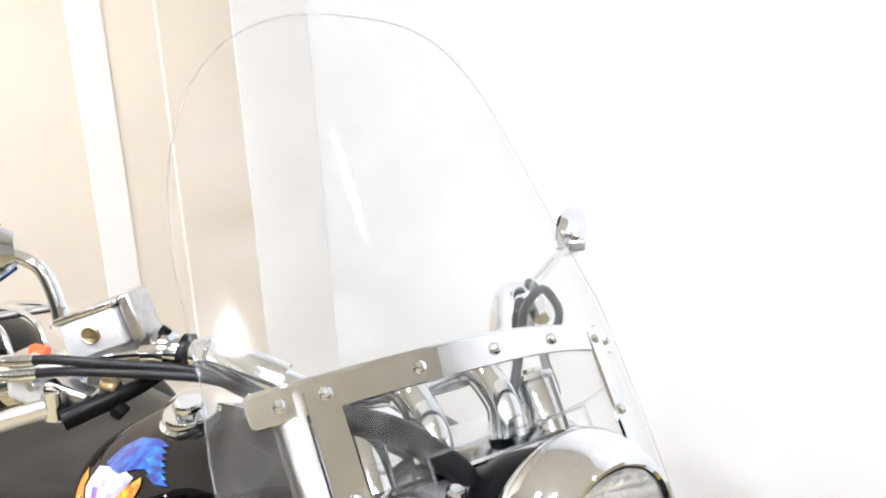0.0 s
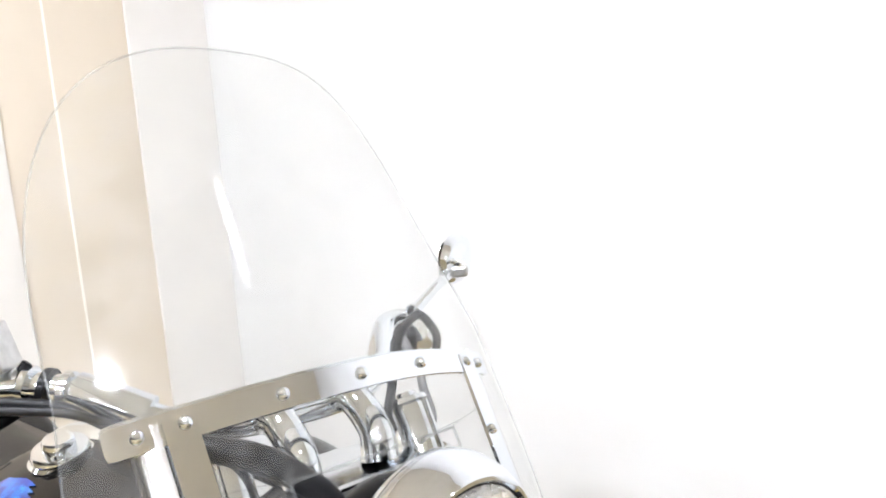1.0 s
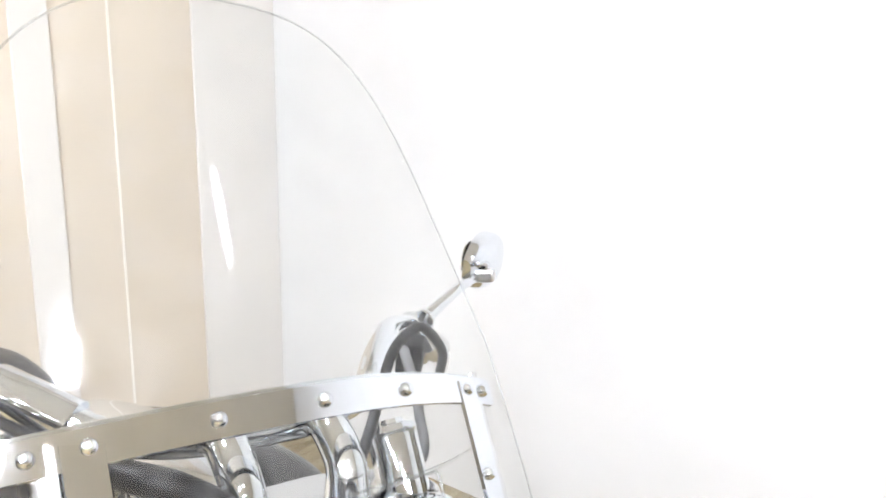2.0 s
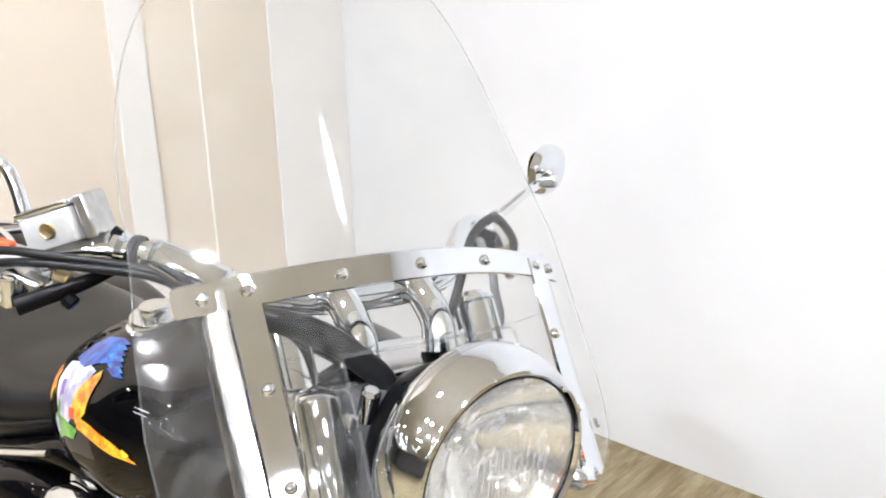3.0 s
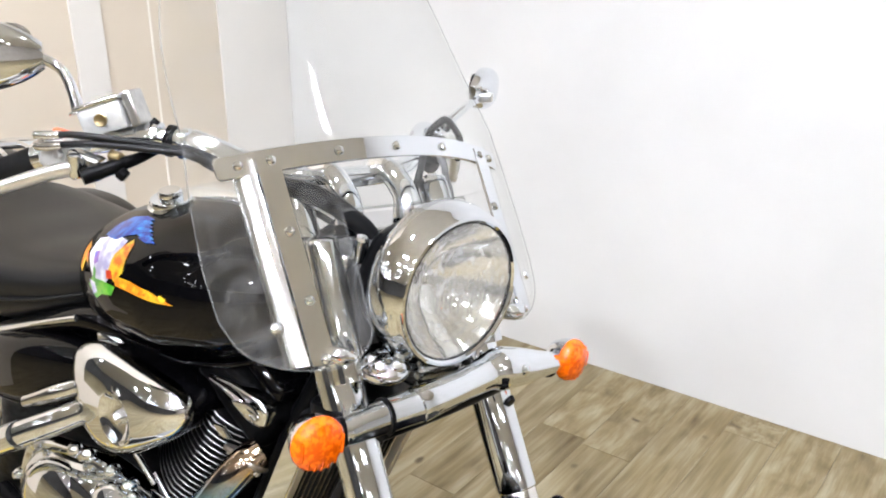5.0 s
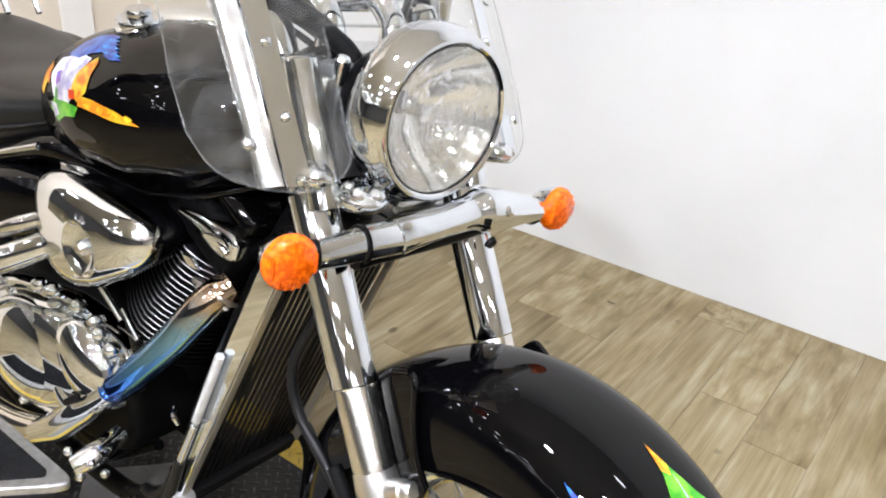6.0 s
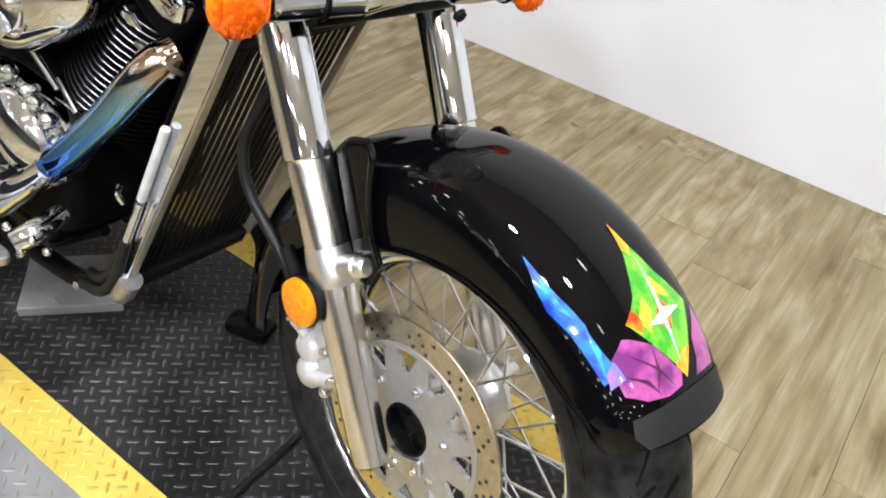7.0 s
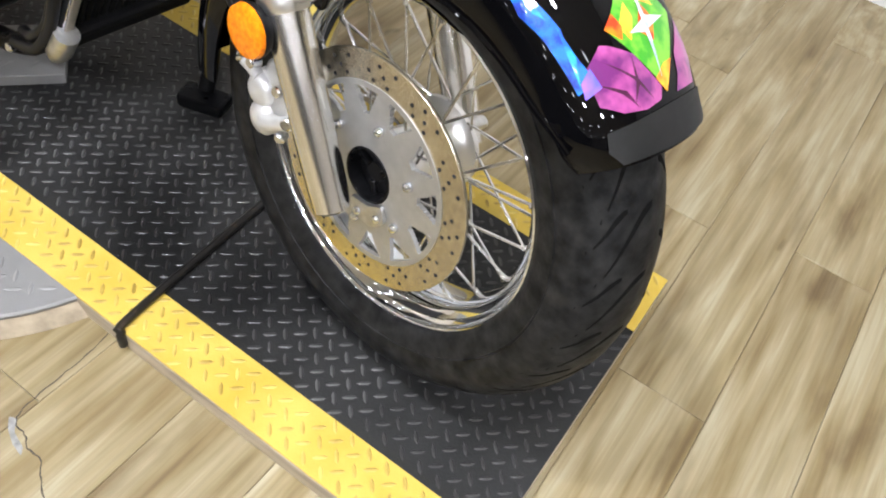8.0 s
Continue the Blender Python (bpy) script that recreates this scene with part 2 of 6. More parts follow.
ROD = mat("oiled_steel_rod", (0.010, 0.009, 0.008), 0.3, 0.2, second=(0.05, 0.032, 0.018), fac=(0.28, 0.42), scale=40)
LABEL = mat("white_sleeve", (0.50, 0.50, 0.49), 0.5, 0.0, grain=0.15, scale=40)
ORANGE = mat("orange_plastic", (0.75, 0.08, 0.02), 0.35)
SCREW = mat("brass_screw", (0.42, 0.33, 0.18), 0.3, 1.0)
MIX = {"white": (0.42, 0.40, 0.66), "green": (0.16, 0.46, 0.03), "yellow": (0.70, 0.16, 0.01), "orange": (0.72, 0.42, 0.02), "blue": (0.002, 0.028, 0.26), "pale_blue": (0.001, 0.09, 0.46),
       "pink": (0.14, 0.020, 0.13), "violet": (0.30, 0.12, 0.50), "red": (0.70, 0.22, 0.01), "silver": (0.34, 0.40, 0.48), "dark": (0.05, 0.01, 0.03)}
ART = {k: mat("paint_" + k, tuple(0.92 * q for q in c), 0.3, 0.0, second=tuple(0.92 * q for q in MIX[k]), fac=(0.40, 0.58), scale=sc, detail=3.0, coat=0.6, spec=0.2) for k, c, sc in (
    ("blue", (0.001, 0.13, 0.56), 60), ("pale_blue", (0.003, 0.26, 0.70), 80), ("white", (0.85, 0.86, 0.90), 34), ("yellow", (0.78, 0.52, 0.03), 60), ("green", (0.035, 0.30, 0.012), 55), ("red", (0.64, 0.04, 0.01), 60),
    ("orange", (0.78, 0.22, 0.01), 70), ("pink", (0.38, 0.075, 0.25), 34), ("violet", (0.10, 0.10, 0.62), 40), ("silver", (0.66, 0.67, 0.70), 60), ("dark", (0.09, 0.015, 0.06), 40))}
LAMP = glow("lamp_glow", (0.945, 0.98, 1.085), 1100.0)
DIM_LAMP = glow("dim_lamp_glow", (0.945, 0.98, 1.085), 70.0)
BIG_LAMP = glow("big_lamp_glow", (0.945, 0.98, 1.085), 60.0)
CARRIER = mat("satin_carrier", (0.42, 0.42, 0.41), 0.45, 0.85, grain=0.08, scale=60, bump=0.05, bscale=300)
SLAT = mat("slat_black", (0.006, 0.006, 0.006), 0.5, 0.0, grain=0.2, spec=0.15)
SLIDER = mat("polished_fork_slider", (0.80, 0.785, 0.755), 0.20, 1.0, rvar=0.05, scale=25, bump=0.03, bscale=60, stretch=(1, 1, 0.1))
SILVER = mat("silver_paint", (0.60, 0.60, 0.59), 0.34, 0.55, grain=0.08, scale=60, bump=0.03, bscale=300)
FLAP = mat("satin_black_rubber", (0.010, 0.0099, 0.0097), 0.55, 0.0, grain=0.15, scale=60, spec=0.3)
RAIL = mat("pale_rail", (0.60, 0.56, 0.48), 0.35, 0.75, grain=0.12, scale=30)
GRIME = mat("floor_crack", (0.05, 0.042, 0.032), 0.9)
TUBE = glow("tube_glow", (1.0, 0.99, 1.0), 45.0)
LAMP_TRIM = mat("lamp_trim", (0.8, 0.8, 0.78), 0.4)

# ---- mesh helpers ----
WORLD_OF = {}


def thing(name, label, category, group="", kind="", at=None):
    e = new(name)
    e.empty_display_size = 0.1
    m = at or Matrix.Identity(4)
    e.matrix_basis = m
    WORLD_OF[e] = m
    return tagged(e, label, category, group, kind)


def finish(bm, name, material, smooth=True, angle=40):
    bm.normal_update()
    if smooth:
        lay = bm.faces.layers.int.get("flat")
        for f in bm.faces:
            f.smooth = not (lay and f[lay]) and len(f.verts) < 7
        lim = radians(angle)
        for e in bm.edges:
            if len(e.link_faces) == 2 and e.calc_face_angle(0) > lim:
                e.smooth = False
    me = bpy.data.meshes.new(name)
    bm.to_mesh(me)
    bm.free()
    for k in material if isinstance(material, (list, tuple)) else [material]:
        me.materials.append(k)
    return me


def part(name, bm, material, parent, label="", m=None, smooth=True, angle=40):
    """One mesh under a thing or a part; its coordinates are those of the frame m."""
    me = bm if isinstance(bm, bpy.types.Mesh) else finish(bm, name, material, smooth, angle)
    ob = new(name, me)
    w = m if m is not None else WORLD_OF[parent]
    ob.parent = parent
    ob.matrix_basis = WORLD_OF[parent].inverted() @ w
    WORLD_OF[ob] = w
    return tagged(ob, label)


def solo(name, bm, material, label, category, group="", kind="", m=None, smooth=True, angle=40):
    me = bm if isinstance(bm, bpy.types.Mesh) else finish(bm, name, material, smooth, angle)
    ob = new(name, me)
    ob.matrix_basis = m or Matrix.Identity(4)
    WORLD_OF[ob] = ob.matrix_basis.copy()
    return tagged(ob, label, category, group, kind)


def box(x0, x1, y0, y1, z0, z1, bevel=0.0, seg=2, bm=None, m=None):
    bm = bm or bmesh.new()
    t = bmesh.new()
    bmesh.ops.create_cube(t, size=1.0, matrix=Matrix.Translation(((x0 + x1) / 2, (y0 + y1) / 2, (z0 + z1) / 2)) @ Matrix.Diagonal((abs(x1 - x0), abs(y1 - y0), abs(z1 - z0), 1)))
    flat = set()
    if bevel:
        made = set(bmesh.ops.bevel(t, geom=t.edges[:], offset=bevel, segments=seg, affect="EDGES", profile=0.5)["faces"])
        flat = {f for f in t.faces if f not in made}
    if m is not None:
        bmesh.ops.transform(t, matrix=m, verts=t.verts[:])
    return merge(bm, t, flat)


def merge(bm, t, flat=()):
    lay = (bm.faces.layers.int.get("flat") or bm.faces.layers.int.new("flat")) if flat else None
    vs = [bm.verts.new(v.co) for v in t.verts]
    for i, v in enumerate(t.verts):
        v.index = i
    for f in t.faces:
        try:
            nf = bm.faces.new([vs[v.index] for v in f.verts])
            nf.material_index = f.material_index
            if f in flat:
                nf[lay] = 1
        except ValueError:
            pass
    t.free()
    return bm


def smooth_path(points, steps=6):
    """Catmull-Rom through the points."""
    p = [Vector(q) for q in points]
    if len(p) < 3:
        return p
    p = [p[0] * 2 - p[1], *p, p[-1] * 2 - p[-2]]
    out = []
    for a, b, c, d in zip(p, p[1:], p[2:], p[3:]):
        for k in range(steps):
            t = k / steps
            out.append(0.5 * (2 * b + (c - a) * t + (2 * a - 5 * b + 4 * c - d) * t * t + (3 * b - a - 3 * c + d) * t ** 3))
    out.append(p[-2])
    return out


def loft(rings, bm=None, closed=True, caps=True, mat_index=0):
    bm = bm or bmesh.new()
    vs = [[bm.verts.new(c) for c in r] for r in rings]
    n = len(rings[0])
    for a, b in zip(vs, vs[1:]):
        for i in range(n if closed else n - 1):
            j = (i + 1) % n
            f = bm.faces.new((a[i], a[j], b[j], b[i]))
            f.material_index = mat_index
    if caps and closed:
        for r in (vs[0][::-1], vs[-1]):
            try:
                bm.faces.new(r).material_index = mat_index
            except ValueError:
                pass
    bmesh.ops.recalc_face_normals(bm, faces=bm.faces[:])
    return bm


def tube(points, r, seg=14, steps=6, bm=None, caps=True, flat=1.0):
    """A round bar along a smooth path; r a number or one radius a point."""
    path = smooth_path(points, steps)
    n = len(path)
    radii = [r] * n if not isinstance(r, (list, tuple)) else list(np.interp(np.linspace(0, len(r) - 1, n), range(len(r)), r))
    rings, side = [], None
    for i, c in enumerate(path):
        d = (path[min(i + 1, n - 1)] - path[max(i - 1, 0)]).normalized()
        if side is None:
            side = d.orthogonal().normalized()
        side = (side - d * side.dot(d)).normalized()
        up = d.cross(side)
        rings.append([c + (side * math.cos(a) + up * math.sin(a) * flat) * radii[i] for a in (2 * math.pi * k / seg for k in range(seg))])
    b2 = loft(rings, caps=caps)
    return merge(bm, b2) if bm else b2


def lathe(profile, seg=32, m=None, bm=None, closed=False):
    """Turns (radius, height) about z; then laid by m."""
    t = bmesh.new()
    rings = []
    for r, h in profile:
        if r < 1e-6:
            rings.append([t.verts.new((0, 0, h))])
        else:
            rings.append([t.verts.new((r * math.cos(2 * math.pi * k / seg), r * math.sin(2 * math.pi * k / seg), h)) for k in range(seg)])
    pairs = list(zip(rings, rings[1:]))
    if closed:
        pairs.append((rings[-1], rings[0]))
    for a, b in pairs:
        for k in range(seg):
            j = (k + 1) % seg
            if len(a) == 1 and len(b) == 1:
                continue
            if len(a) == 1:
                t.faces.new((a[0], b[j], b[k]))
            elif len(b) == 1:
                t.faces.new((a[k], a[j], b[0]))
            else:
                t.faces.new((a[k], a[j], b[j], b[k]))
    bmesh.ops.recalc_face_normals(t, faces=t.faces[:])
    if m is not None:
        bmesh.ops.transform(t, matrix=m, verts=t.verts[:])
    return merge(bm, t) if bm else t


def along(a, b):
    """A frame at a whose z axis points to b."""
    a, b = Vector(a), Vector(b)
    return Matrix.Translation(a) @ (b - a).to_track_quat("Z", "Y").to_matrix().to_4x4()


def rod(a, b, r, seg=12, bm=None, r2=None, round_end=0.0):
    h = (Vector(b) - Vector(a)).length
    e = min(round_end, r * 0.9, h * 0.4)
    r2 = r if r2 is None else r2
    prof = [(0, 0), (r - e, 0), (r, e), (r2, h - e), (r2 - e, h), (0, h)] if e else [(0, 0), (r, 0), (r2, h), (0, h)]
    return lathe(prof, seg, along(a, b), bm)


def slab(outline, depth, m=None, bevel=0.0, bm=None, seg=2):
    """A plate: an outline in x, y, pulled to depth along z, edges rounded; laid by m."""
    t = bmesh.new()
    f = t.faces.new([t.verts.new((x, y, 0)) for x, y in outline])
    ex = bmesh.ops.extrude_face_region(t, geom=[f])
    bmesh.ops.translate(t, vec=(0, 0, depth), verts=[v for v in ex["geom"] if isinstance(v, bmesh.types.BMVert)])
    bmesh.ops.recalc_face_normals(t, faces=t.faces[:])
    if bevel:
        es = [e for e in t.edges if len(e.link_faces) == 2 and e.calc_face_angle(0) > 0.9 and abs(e.verts[0].co.z - e.verts[1].co.z) < 1e-6]
        bmesh.ops.bevel(t, geom=es, offset=bevel, segments=seg, affect="EDGES", profile=0.5)
    if m is not None:
        bmesh.ops.transform(t, matrix=m, verts=t.verts[:])
    return merge(bm, t) if bm else t


def rounded(pts, r, k=5):
    """Rounds the corners of a 2D outline."""
    out = []
    n = len(pts)
    for i in range(n):
        p, a, b = Vector(pts[i]), Vector(pts[i - 1]), Vector(pts[(i + 1) % n])
        rr = min(r, (a - p).length * 0.45, (b - p).length * 0.45)
        s, e = p + (a - p).normalized() * rr, p + (b - p).normalized() * rr
        for j in range(k + 1):
            t = j / k
            q = s * (1 - t) ** 2 + p * 2 * t * (1 - t) + e * t * t
            out.append((q.x, q.y))
    return out


def ball(center, rx, ry, rz, u=20, v=12, bm=None, m=None):
    t = bmesh.new()
    bmesh.ops.create_uvsphere(t, u_segments=u, v_segments=v, radius=1.0)
    bmesh.ops.transform(t, matrix=Matrix.Translation(center) @ (m or Matrix.Identity(4)) @ Matrix.Diagonal((rx, ry, rz, 1)), verts=t.verts[:])
    return merge(bm, t) if bm else t


def bolt_mesh(r=0.006, h=0.004):
    t = lathe([(0, h * 1.25), (r * 0.45, h * 1.2), (r * 0.8, h * 0.85), (r, h * 0.3), (r, 0), (0, 0)], 14)
    return finish(t, "bolt", CHROME)

# ---- the room ----
X0, X1, Y0, Y1 = ROOM


def setting(name, bm, material, label, category, **kw):
    return solo(name, bm, material, label, category, kind="structure", **kw)


floor = setting("floor", box(REAR - 0.15, X1 + 0.15, Y0 - 0.15, Y1 + 0.15, FLOOR - 0.12, FLOOR - 0.004), WOOD, "floor of weathered oak-look vinyl planks laid along the platform's end", "floor")
setting("wall_far", box(X0 - 0.15, X1 + 0.15, Y1, Y1 + 0.15, FLOOR - 0.12, CEILING + 0.1), WALL_WHITE, "plain white painted wall meeting the wooden floor", "wall")
setting("wall_end", box(X0 - 0.15, X0, -0.75, Y1, FLOOR - 0.12, CEILING + 0.1), WALL_BEIGE, "warm beige painted wall behind the motorcycle", "wall")
# return, rear and near walls: added out of view, kept dark for the reflections
setting("wall_return", box(REAR, X0 - 0.15, -0.75, -0.60, FLOOR - 0.12, CEILING + 0.1), WALL_UNSEEN_DARK, "unseen wall added beyond the beige one, darkened for reflections", "wall")
setting("wall_rear", box(REAR - 0.15, REAR, Y0, -0.60, FLOOR - 0.12, CEILING + 0.1), WALL_UNSEEN_DARK, "unseen wall added at the rear of the room, darkened for reflections", "wall")
setting("wall_near", box(REAR - 0.15, X1 + 0.15, Y0 - 0.15, Y0, FLOOR - 0.12, CEILING + 0.1), WALL_UNSEEN_DARK, "unseen wall added on the near side of the room, darkened for reflections", "wall")
setting("wall_front", box(X1, X1 + 0.15, Y0, Y1, FLOOR - 0.12, CEILING + 0.1), WALL_FRONT, "tan painted wall in front of the motorcycle", "wall")
setting("ceiling", box(REAR - 0.15, X1 + 0.15, Y0 - 0.15, Y1 + 0.15, CEILING, CEILING + 0.1), CEIL, "grey ceiling with small round lamps", "ceiling")
setting("trim", box(X0, X0 + 0.012, 0.79, 0.90, FLOOR, CEILING, 0.004), TRIM_WHITE, "white upright trim board on the beige wall", "trim")
setting("corner_panel", box(X0, X0 + 0.010, 1.365, Y1, FLOOR, CEILING, 0.004), PANEL_WHITE, "white panel in the corner of the beige wall", "panel")
setting("trim_strip", box(X0, X0 + 0.003, 1.078, 1.086, FLOOR, CEILING, 0.0008), mat("pale_joint", (0.78, 0.74, 0.67), 0.5), "pale joint strip on the beige wall", "trim")

# ceiling lamps
BULB = [(0, -0.086), (0.042, -0.078), (0.075, -0.058), (0.095, -0.030), (0.100, 0), (0.100, 0.004), (0, 0.004)]
RIM = [(0.108, 0.006), (0.112, -0.044), (0.117, -0.047), (0.126, -0.040), (0.136, 0.0), (0.136, 0.006)]
first = {}
for ix in range(9):
    for iy in range(7):
        x = -7.2 + ix * 1.6 + (0.7 if iy % 2 else 0) + 0.2 * math.sin(7.0 * ix + 3.0 * iy)
        y = -0.95 - iy * 1.5 + 0.2 * math.cos(5.0 * ix + 2.0 * iy)
        if y > -0.6 or -3.3 < x < -1.2 or x < X0 and y > -1.0 or math.hypot(x - 1.86, y + 0.92) < 0.5:
            continue
        at, dim = pose(x, y, CEILING - 0.008), x < X0 or y < -5.0 or x > 3.3
        if dim not in first:
            first[dim] = thing("ceiling_lamp", "small round recessed ceiling lamp with a white rim, " + ("dimmed" if dim else "fully lit"), "lamp", "ceiling lamps", at=at)
            part("bulb", lathe(BULB, 20), DIM_LAMP if dim else LAMP, first[dim])
            part("trim_ring", lathe(RIM, 24), LAMP_TRIM, first[dim])
        else:
            copy_thing(first[dim], at)
big_first = None
for x, y in ((0.95, 1.02), (1.86, -0.92)):
    at = pose(x, y, CEILING - 0.03)
    if big_first is None:
        big_first = thing("oval_ceiling_lamp", "oval white ceiling lamp with a domed diffuser, lit", "lamp", "oval ceiling lamps", at=at)
        part("housing", box(-0.165, 0.165, -0.075, 0.075, 0.003, 0.03, 0.006), LAMP_TRIM, big_first)
        part("diffuser", ball((0, 0, 0), 0.150, 0.058, 0.024, 24, 12), BIG_LAMP, big_first)
    else:
        copy_thing(big_first, at)
tube_first = None
for x, y in ((-5.2, -7.6), (-4.9, -8.4), (-4.6, -9.2)):
    at = pose(x, y, CEILING - 0.05)
    if tube_first is None:
        tube_first = thing("tube_lamp", "long white fluorescent ceiling lamp, lit", "lamp", "tube lamps", at=at)
        part("housing", box(-0.07, 0.07, -0.62, 0.62, 0.012, 0.05, 0.006), LAMP_TRIM, tube_first)
        part("tube", rod((0, -0.58, 0), (0, 0.58, 0), 0.018, 12), TUBE, tube_first)
    else:
        copy_thing(tube_first, at)

# ---- the platform and the turntable under it ----
PX0, PX1 = -2.0, 0.326                   # platform along x
PY0, PY1, PY2, PY3 = -0.247, -0.164, 0.306, 0.385   # yellow, black, yellow
platform = setting("platform", box(PX0, PX1, PY0, PY3, FLOOR, DECK - 0.004, 0.002), EDGE_WOOD, "low display platform with a beige laminate edge and checker-plate top", "platform")
part("checker_plate", box(PX0, PX1 - 0.001, PY1, PY2, DECK - 0.004, DECK), DECK_BLACK, platform, "worn black checker plate")
part("edge_stripe", box(PX0, PX1 - 0.001, PY0 + 0.001, PY1, DECK - 0.004, DECK), DECK_YELLOW, platform, "yellow painted border")
part("edge_stripe", box(PX0, PX1 - 0.001, PY2, PY3, DECK - 0.004, DECK), DECK_YELLOW, platform, "yellow painted border")
part("edge_stripe", box(0.292, PX1 - 0.0005, 0.249, PY2, DECK, DECK + 0.0012), DECK_YELLOW, platform, "yellow tape patch")


def tread_places(x0, x1, y0, y1, pitch, turn):
    """Centres and angles of checker-plate bars on a slanting lattice, in turn along and across it."""
    ct, st = math.cos(radians(turn)), math.sin(radians(turn))
    corners = [(x * ct + y * st, y * ct - x * st) for x in (x0, x1) for y in (y0, y1)]
    lo_u, hi_u = math.floor(min(p for p, q in corners) / pitch), math.ceil(max(p for p, q in corners) / pitch)
    lo_v, hi_v = math.floor(min(q for p, q in corners) / pitch), math.ceil(max(q for p, q in corners) / pitch)
    m = pitch * 0.34
    for i in range(lo_u, hi_u + 1):
        for j in range(lo_v, hi_v + 1):
            x, y = (i * ct - j * st) * pitch, (i * st + j * ct) * pitch
            if x0 + m < x < x1 - m and y0 + m < y < y1 - m:
                yield x, y, radians(turn) + ((i + j) % 2) * math.pi / 2


def tread_bar(bm, x, y, z, a, pitch):
    """One raised lens-shaped bar."""
    L, W, H = pitch * 0.51, pitch * 0.135, 0.0013
    c, s = math.cos(a), math.sin(a)
    pts = [bm.verts.new((x + u * c - v * s, y + u * s + v * c, z + h)) for u, v, h in ((-L, 0, 0), (-L * 0.5, -W, 0), (L * 0.5, -W, 0), (L, 0, 0), (L * 0.5, W, 0), (-L * 0.5, W, 0), (-L * 0.62, 0, H), (0, -W * 0.45, H), (L * 0.62, 0, H), (0, W * 0.45, H))]
    for f in ((6, 7, 8, 9), (0, 1, 7, 6), (1, 2, 7), (2, 3, 8, 7), (3, 4, 9, 8), (4, 5, 9), (5, 0, 6, 9)):
        bm.faces.new([pts[k] for k in f])


def treads(x0, x1, y0, y1, z, pitch, inside=None, turn=42.4):
    bm = bmesh.new()
    for x, y, a in tread_places(x0, x1, y0, y1, pitch, turn):
        if inside is None or inside(x, y):
            tread_bar(bm, x, y, z, a, pitch)
    return bm


PITCH, SINGLE = 0.0217, 0.10      # past this x the bars lie nearest the camera's way: each a piece of its own
for y0, y1, mt, lab in ((PY1, PY2, TREAD_BLACK, "worn raised treads"), (PY0, PY1, YELLOW_TREAD, "yellow raised treads"), (PY2, PY3, YELLOW_TREAD, "yellow raised treads")):
    tagged(part("treads", treads(-1.35, PX1, y0, y1, DECK, PITCH, lambda x, y: x <= SINGLE), mt, platform, lab), kind="stuff")
    one = bmesh.new()
    tread_bar(one, 0, 0, 0, 0, PITCH)
    one_me = finish(one, "tread", mt, smooth=False)
    for x, y, a in tread_places(-1.35, PX1, y0, y1, PITCH, 42.4):
        if x > SINGLE:
            part("tread", one_me, None, platform, "", Matrix.Translation((x, y, DECK)) @ pose(0, 0, 0, 0, 0, math.degrees(a)))
TC, TR = (-0.690, -0.112), 0.36
turntable = thing("turntable", "round silver checker-plate turntable with a beige rim under the platform", "turntable", at=pose(TC[0], TC[1], FLOOR))
part("disc", lathe([(0, 0.026), (TR + 0.004, 0.026), (TR + 0.006, 0.029), (TR + 0.006, 0.034), (TR + 0.003, 0.037), (0, 0.037)], 128), DECK_SILVER, turntable)
part("skirt", lathe([(0, 0.001), (TR + 0.020, 0.001), (TR + 0.019, 0.004), (TR + 0.004, 0.026), (0, 0.026)], 128), EDGE_WOOD, turntable)
tagged(part("treads", treads(-0.36, 0.36, -0.36, -0.14, 0.037, 0.024, lambda x, y: math.hypot(x, y) < TR - 0.02), DECK_SILVER, turntable), kind="stuff")
solo("steel_rod", tube([(-0.252, -0.252, -0.004), (-0.254, -0.250, 0.024), (-0.262, -0.22, 0.0275), (-0.276, 0.06, 0.0275), (-0.288, 0.30, 0.0275)], 0.0066, 10, 4), ROD, "thin oily steel rod with a bent end, lying across the platform", "rod")

# ---- the motorcycle: front end ----
bike = thing("motorcycle", "black cruiser motorcycle with chrome parts leaning on its side stand", "motorcycle", at=FORK)
AX = Vector((0, 0, 0.315))       # front axle


def fork_at(z, y):
    return Vector((-0.021 - (z - 0.292) * 0.585, y, z))


TURN_Y = pose(0, 0, 0.315, 90, 0, 0)      # turns lathe's z to -y at the axle
R_TYRE = 0.326


# rim, tyre, hub, spokes, brake disc
rim_prof = [(0.1975, -0.030), (0.2015, -0.0355), (0.2070, -0.0385), (0.2118, -0.0430), (0.2135, -0.0490), (0.2150, -0.0525), (0.2172, -0.0540), (0.2190, -0.0525), (0.2185, -0.049), (0.211, -0.044), (0.204, -0.034), (0.200, -0.02), (0.1985, 0.0),
            (0.200, 0.02), (0.204, 0.034), (0.211, 0.044), (0.2185, 0.049), (0.2190, 0.0525), (0.2172, 0.0540), (0.2150, 0.0525), (0.2135, 0.0490), (0.2118, 0.0430), (0.2070, 0.0385), (0.2015, 0.0355), (0.1975, 0.030), (0.1905, 0.018), (0.1885, 0.0), (0.1905, -0.018)]
wheel = part("front_wheel", lathe(rim_prof, 96, TURN_Y, closed=True), CHROME, bike, "chrome rim of the spoked front wheel", FORK)
tyre_prof = [(0.2165, -0.046), (0.2195, -0.0525), (0.228, -0.0575), (0.245, -0.0635), (0.262, -0.066), (0.278, -0.0655), (0.292, -0.0615), (0.303, -0.054), (0.312, -0.043), (0.319, -0.030), (0.3245, -0.014), (R_TYRE, 0.0)]
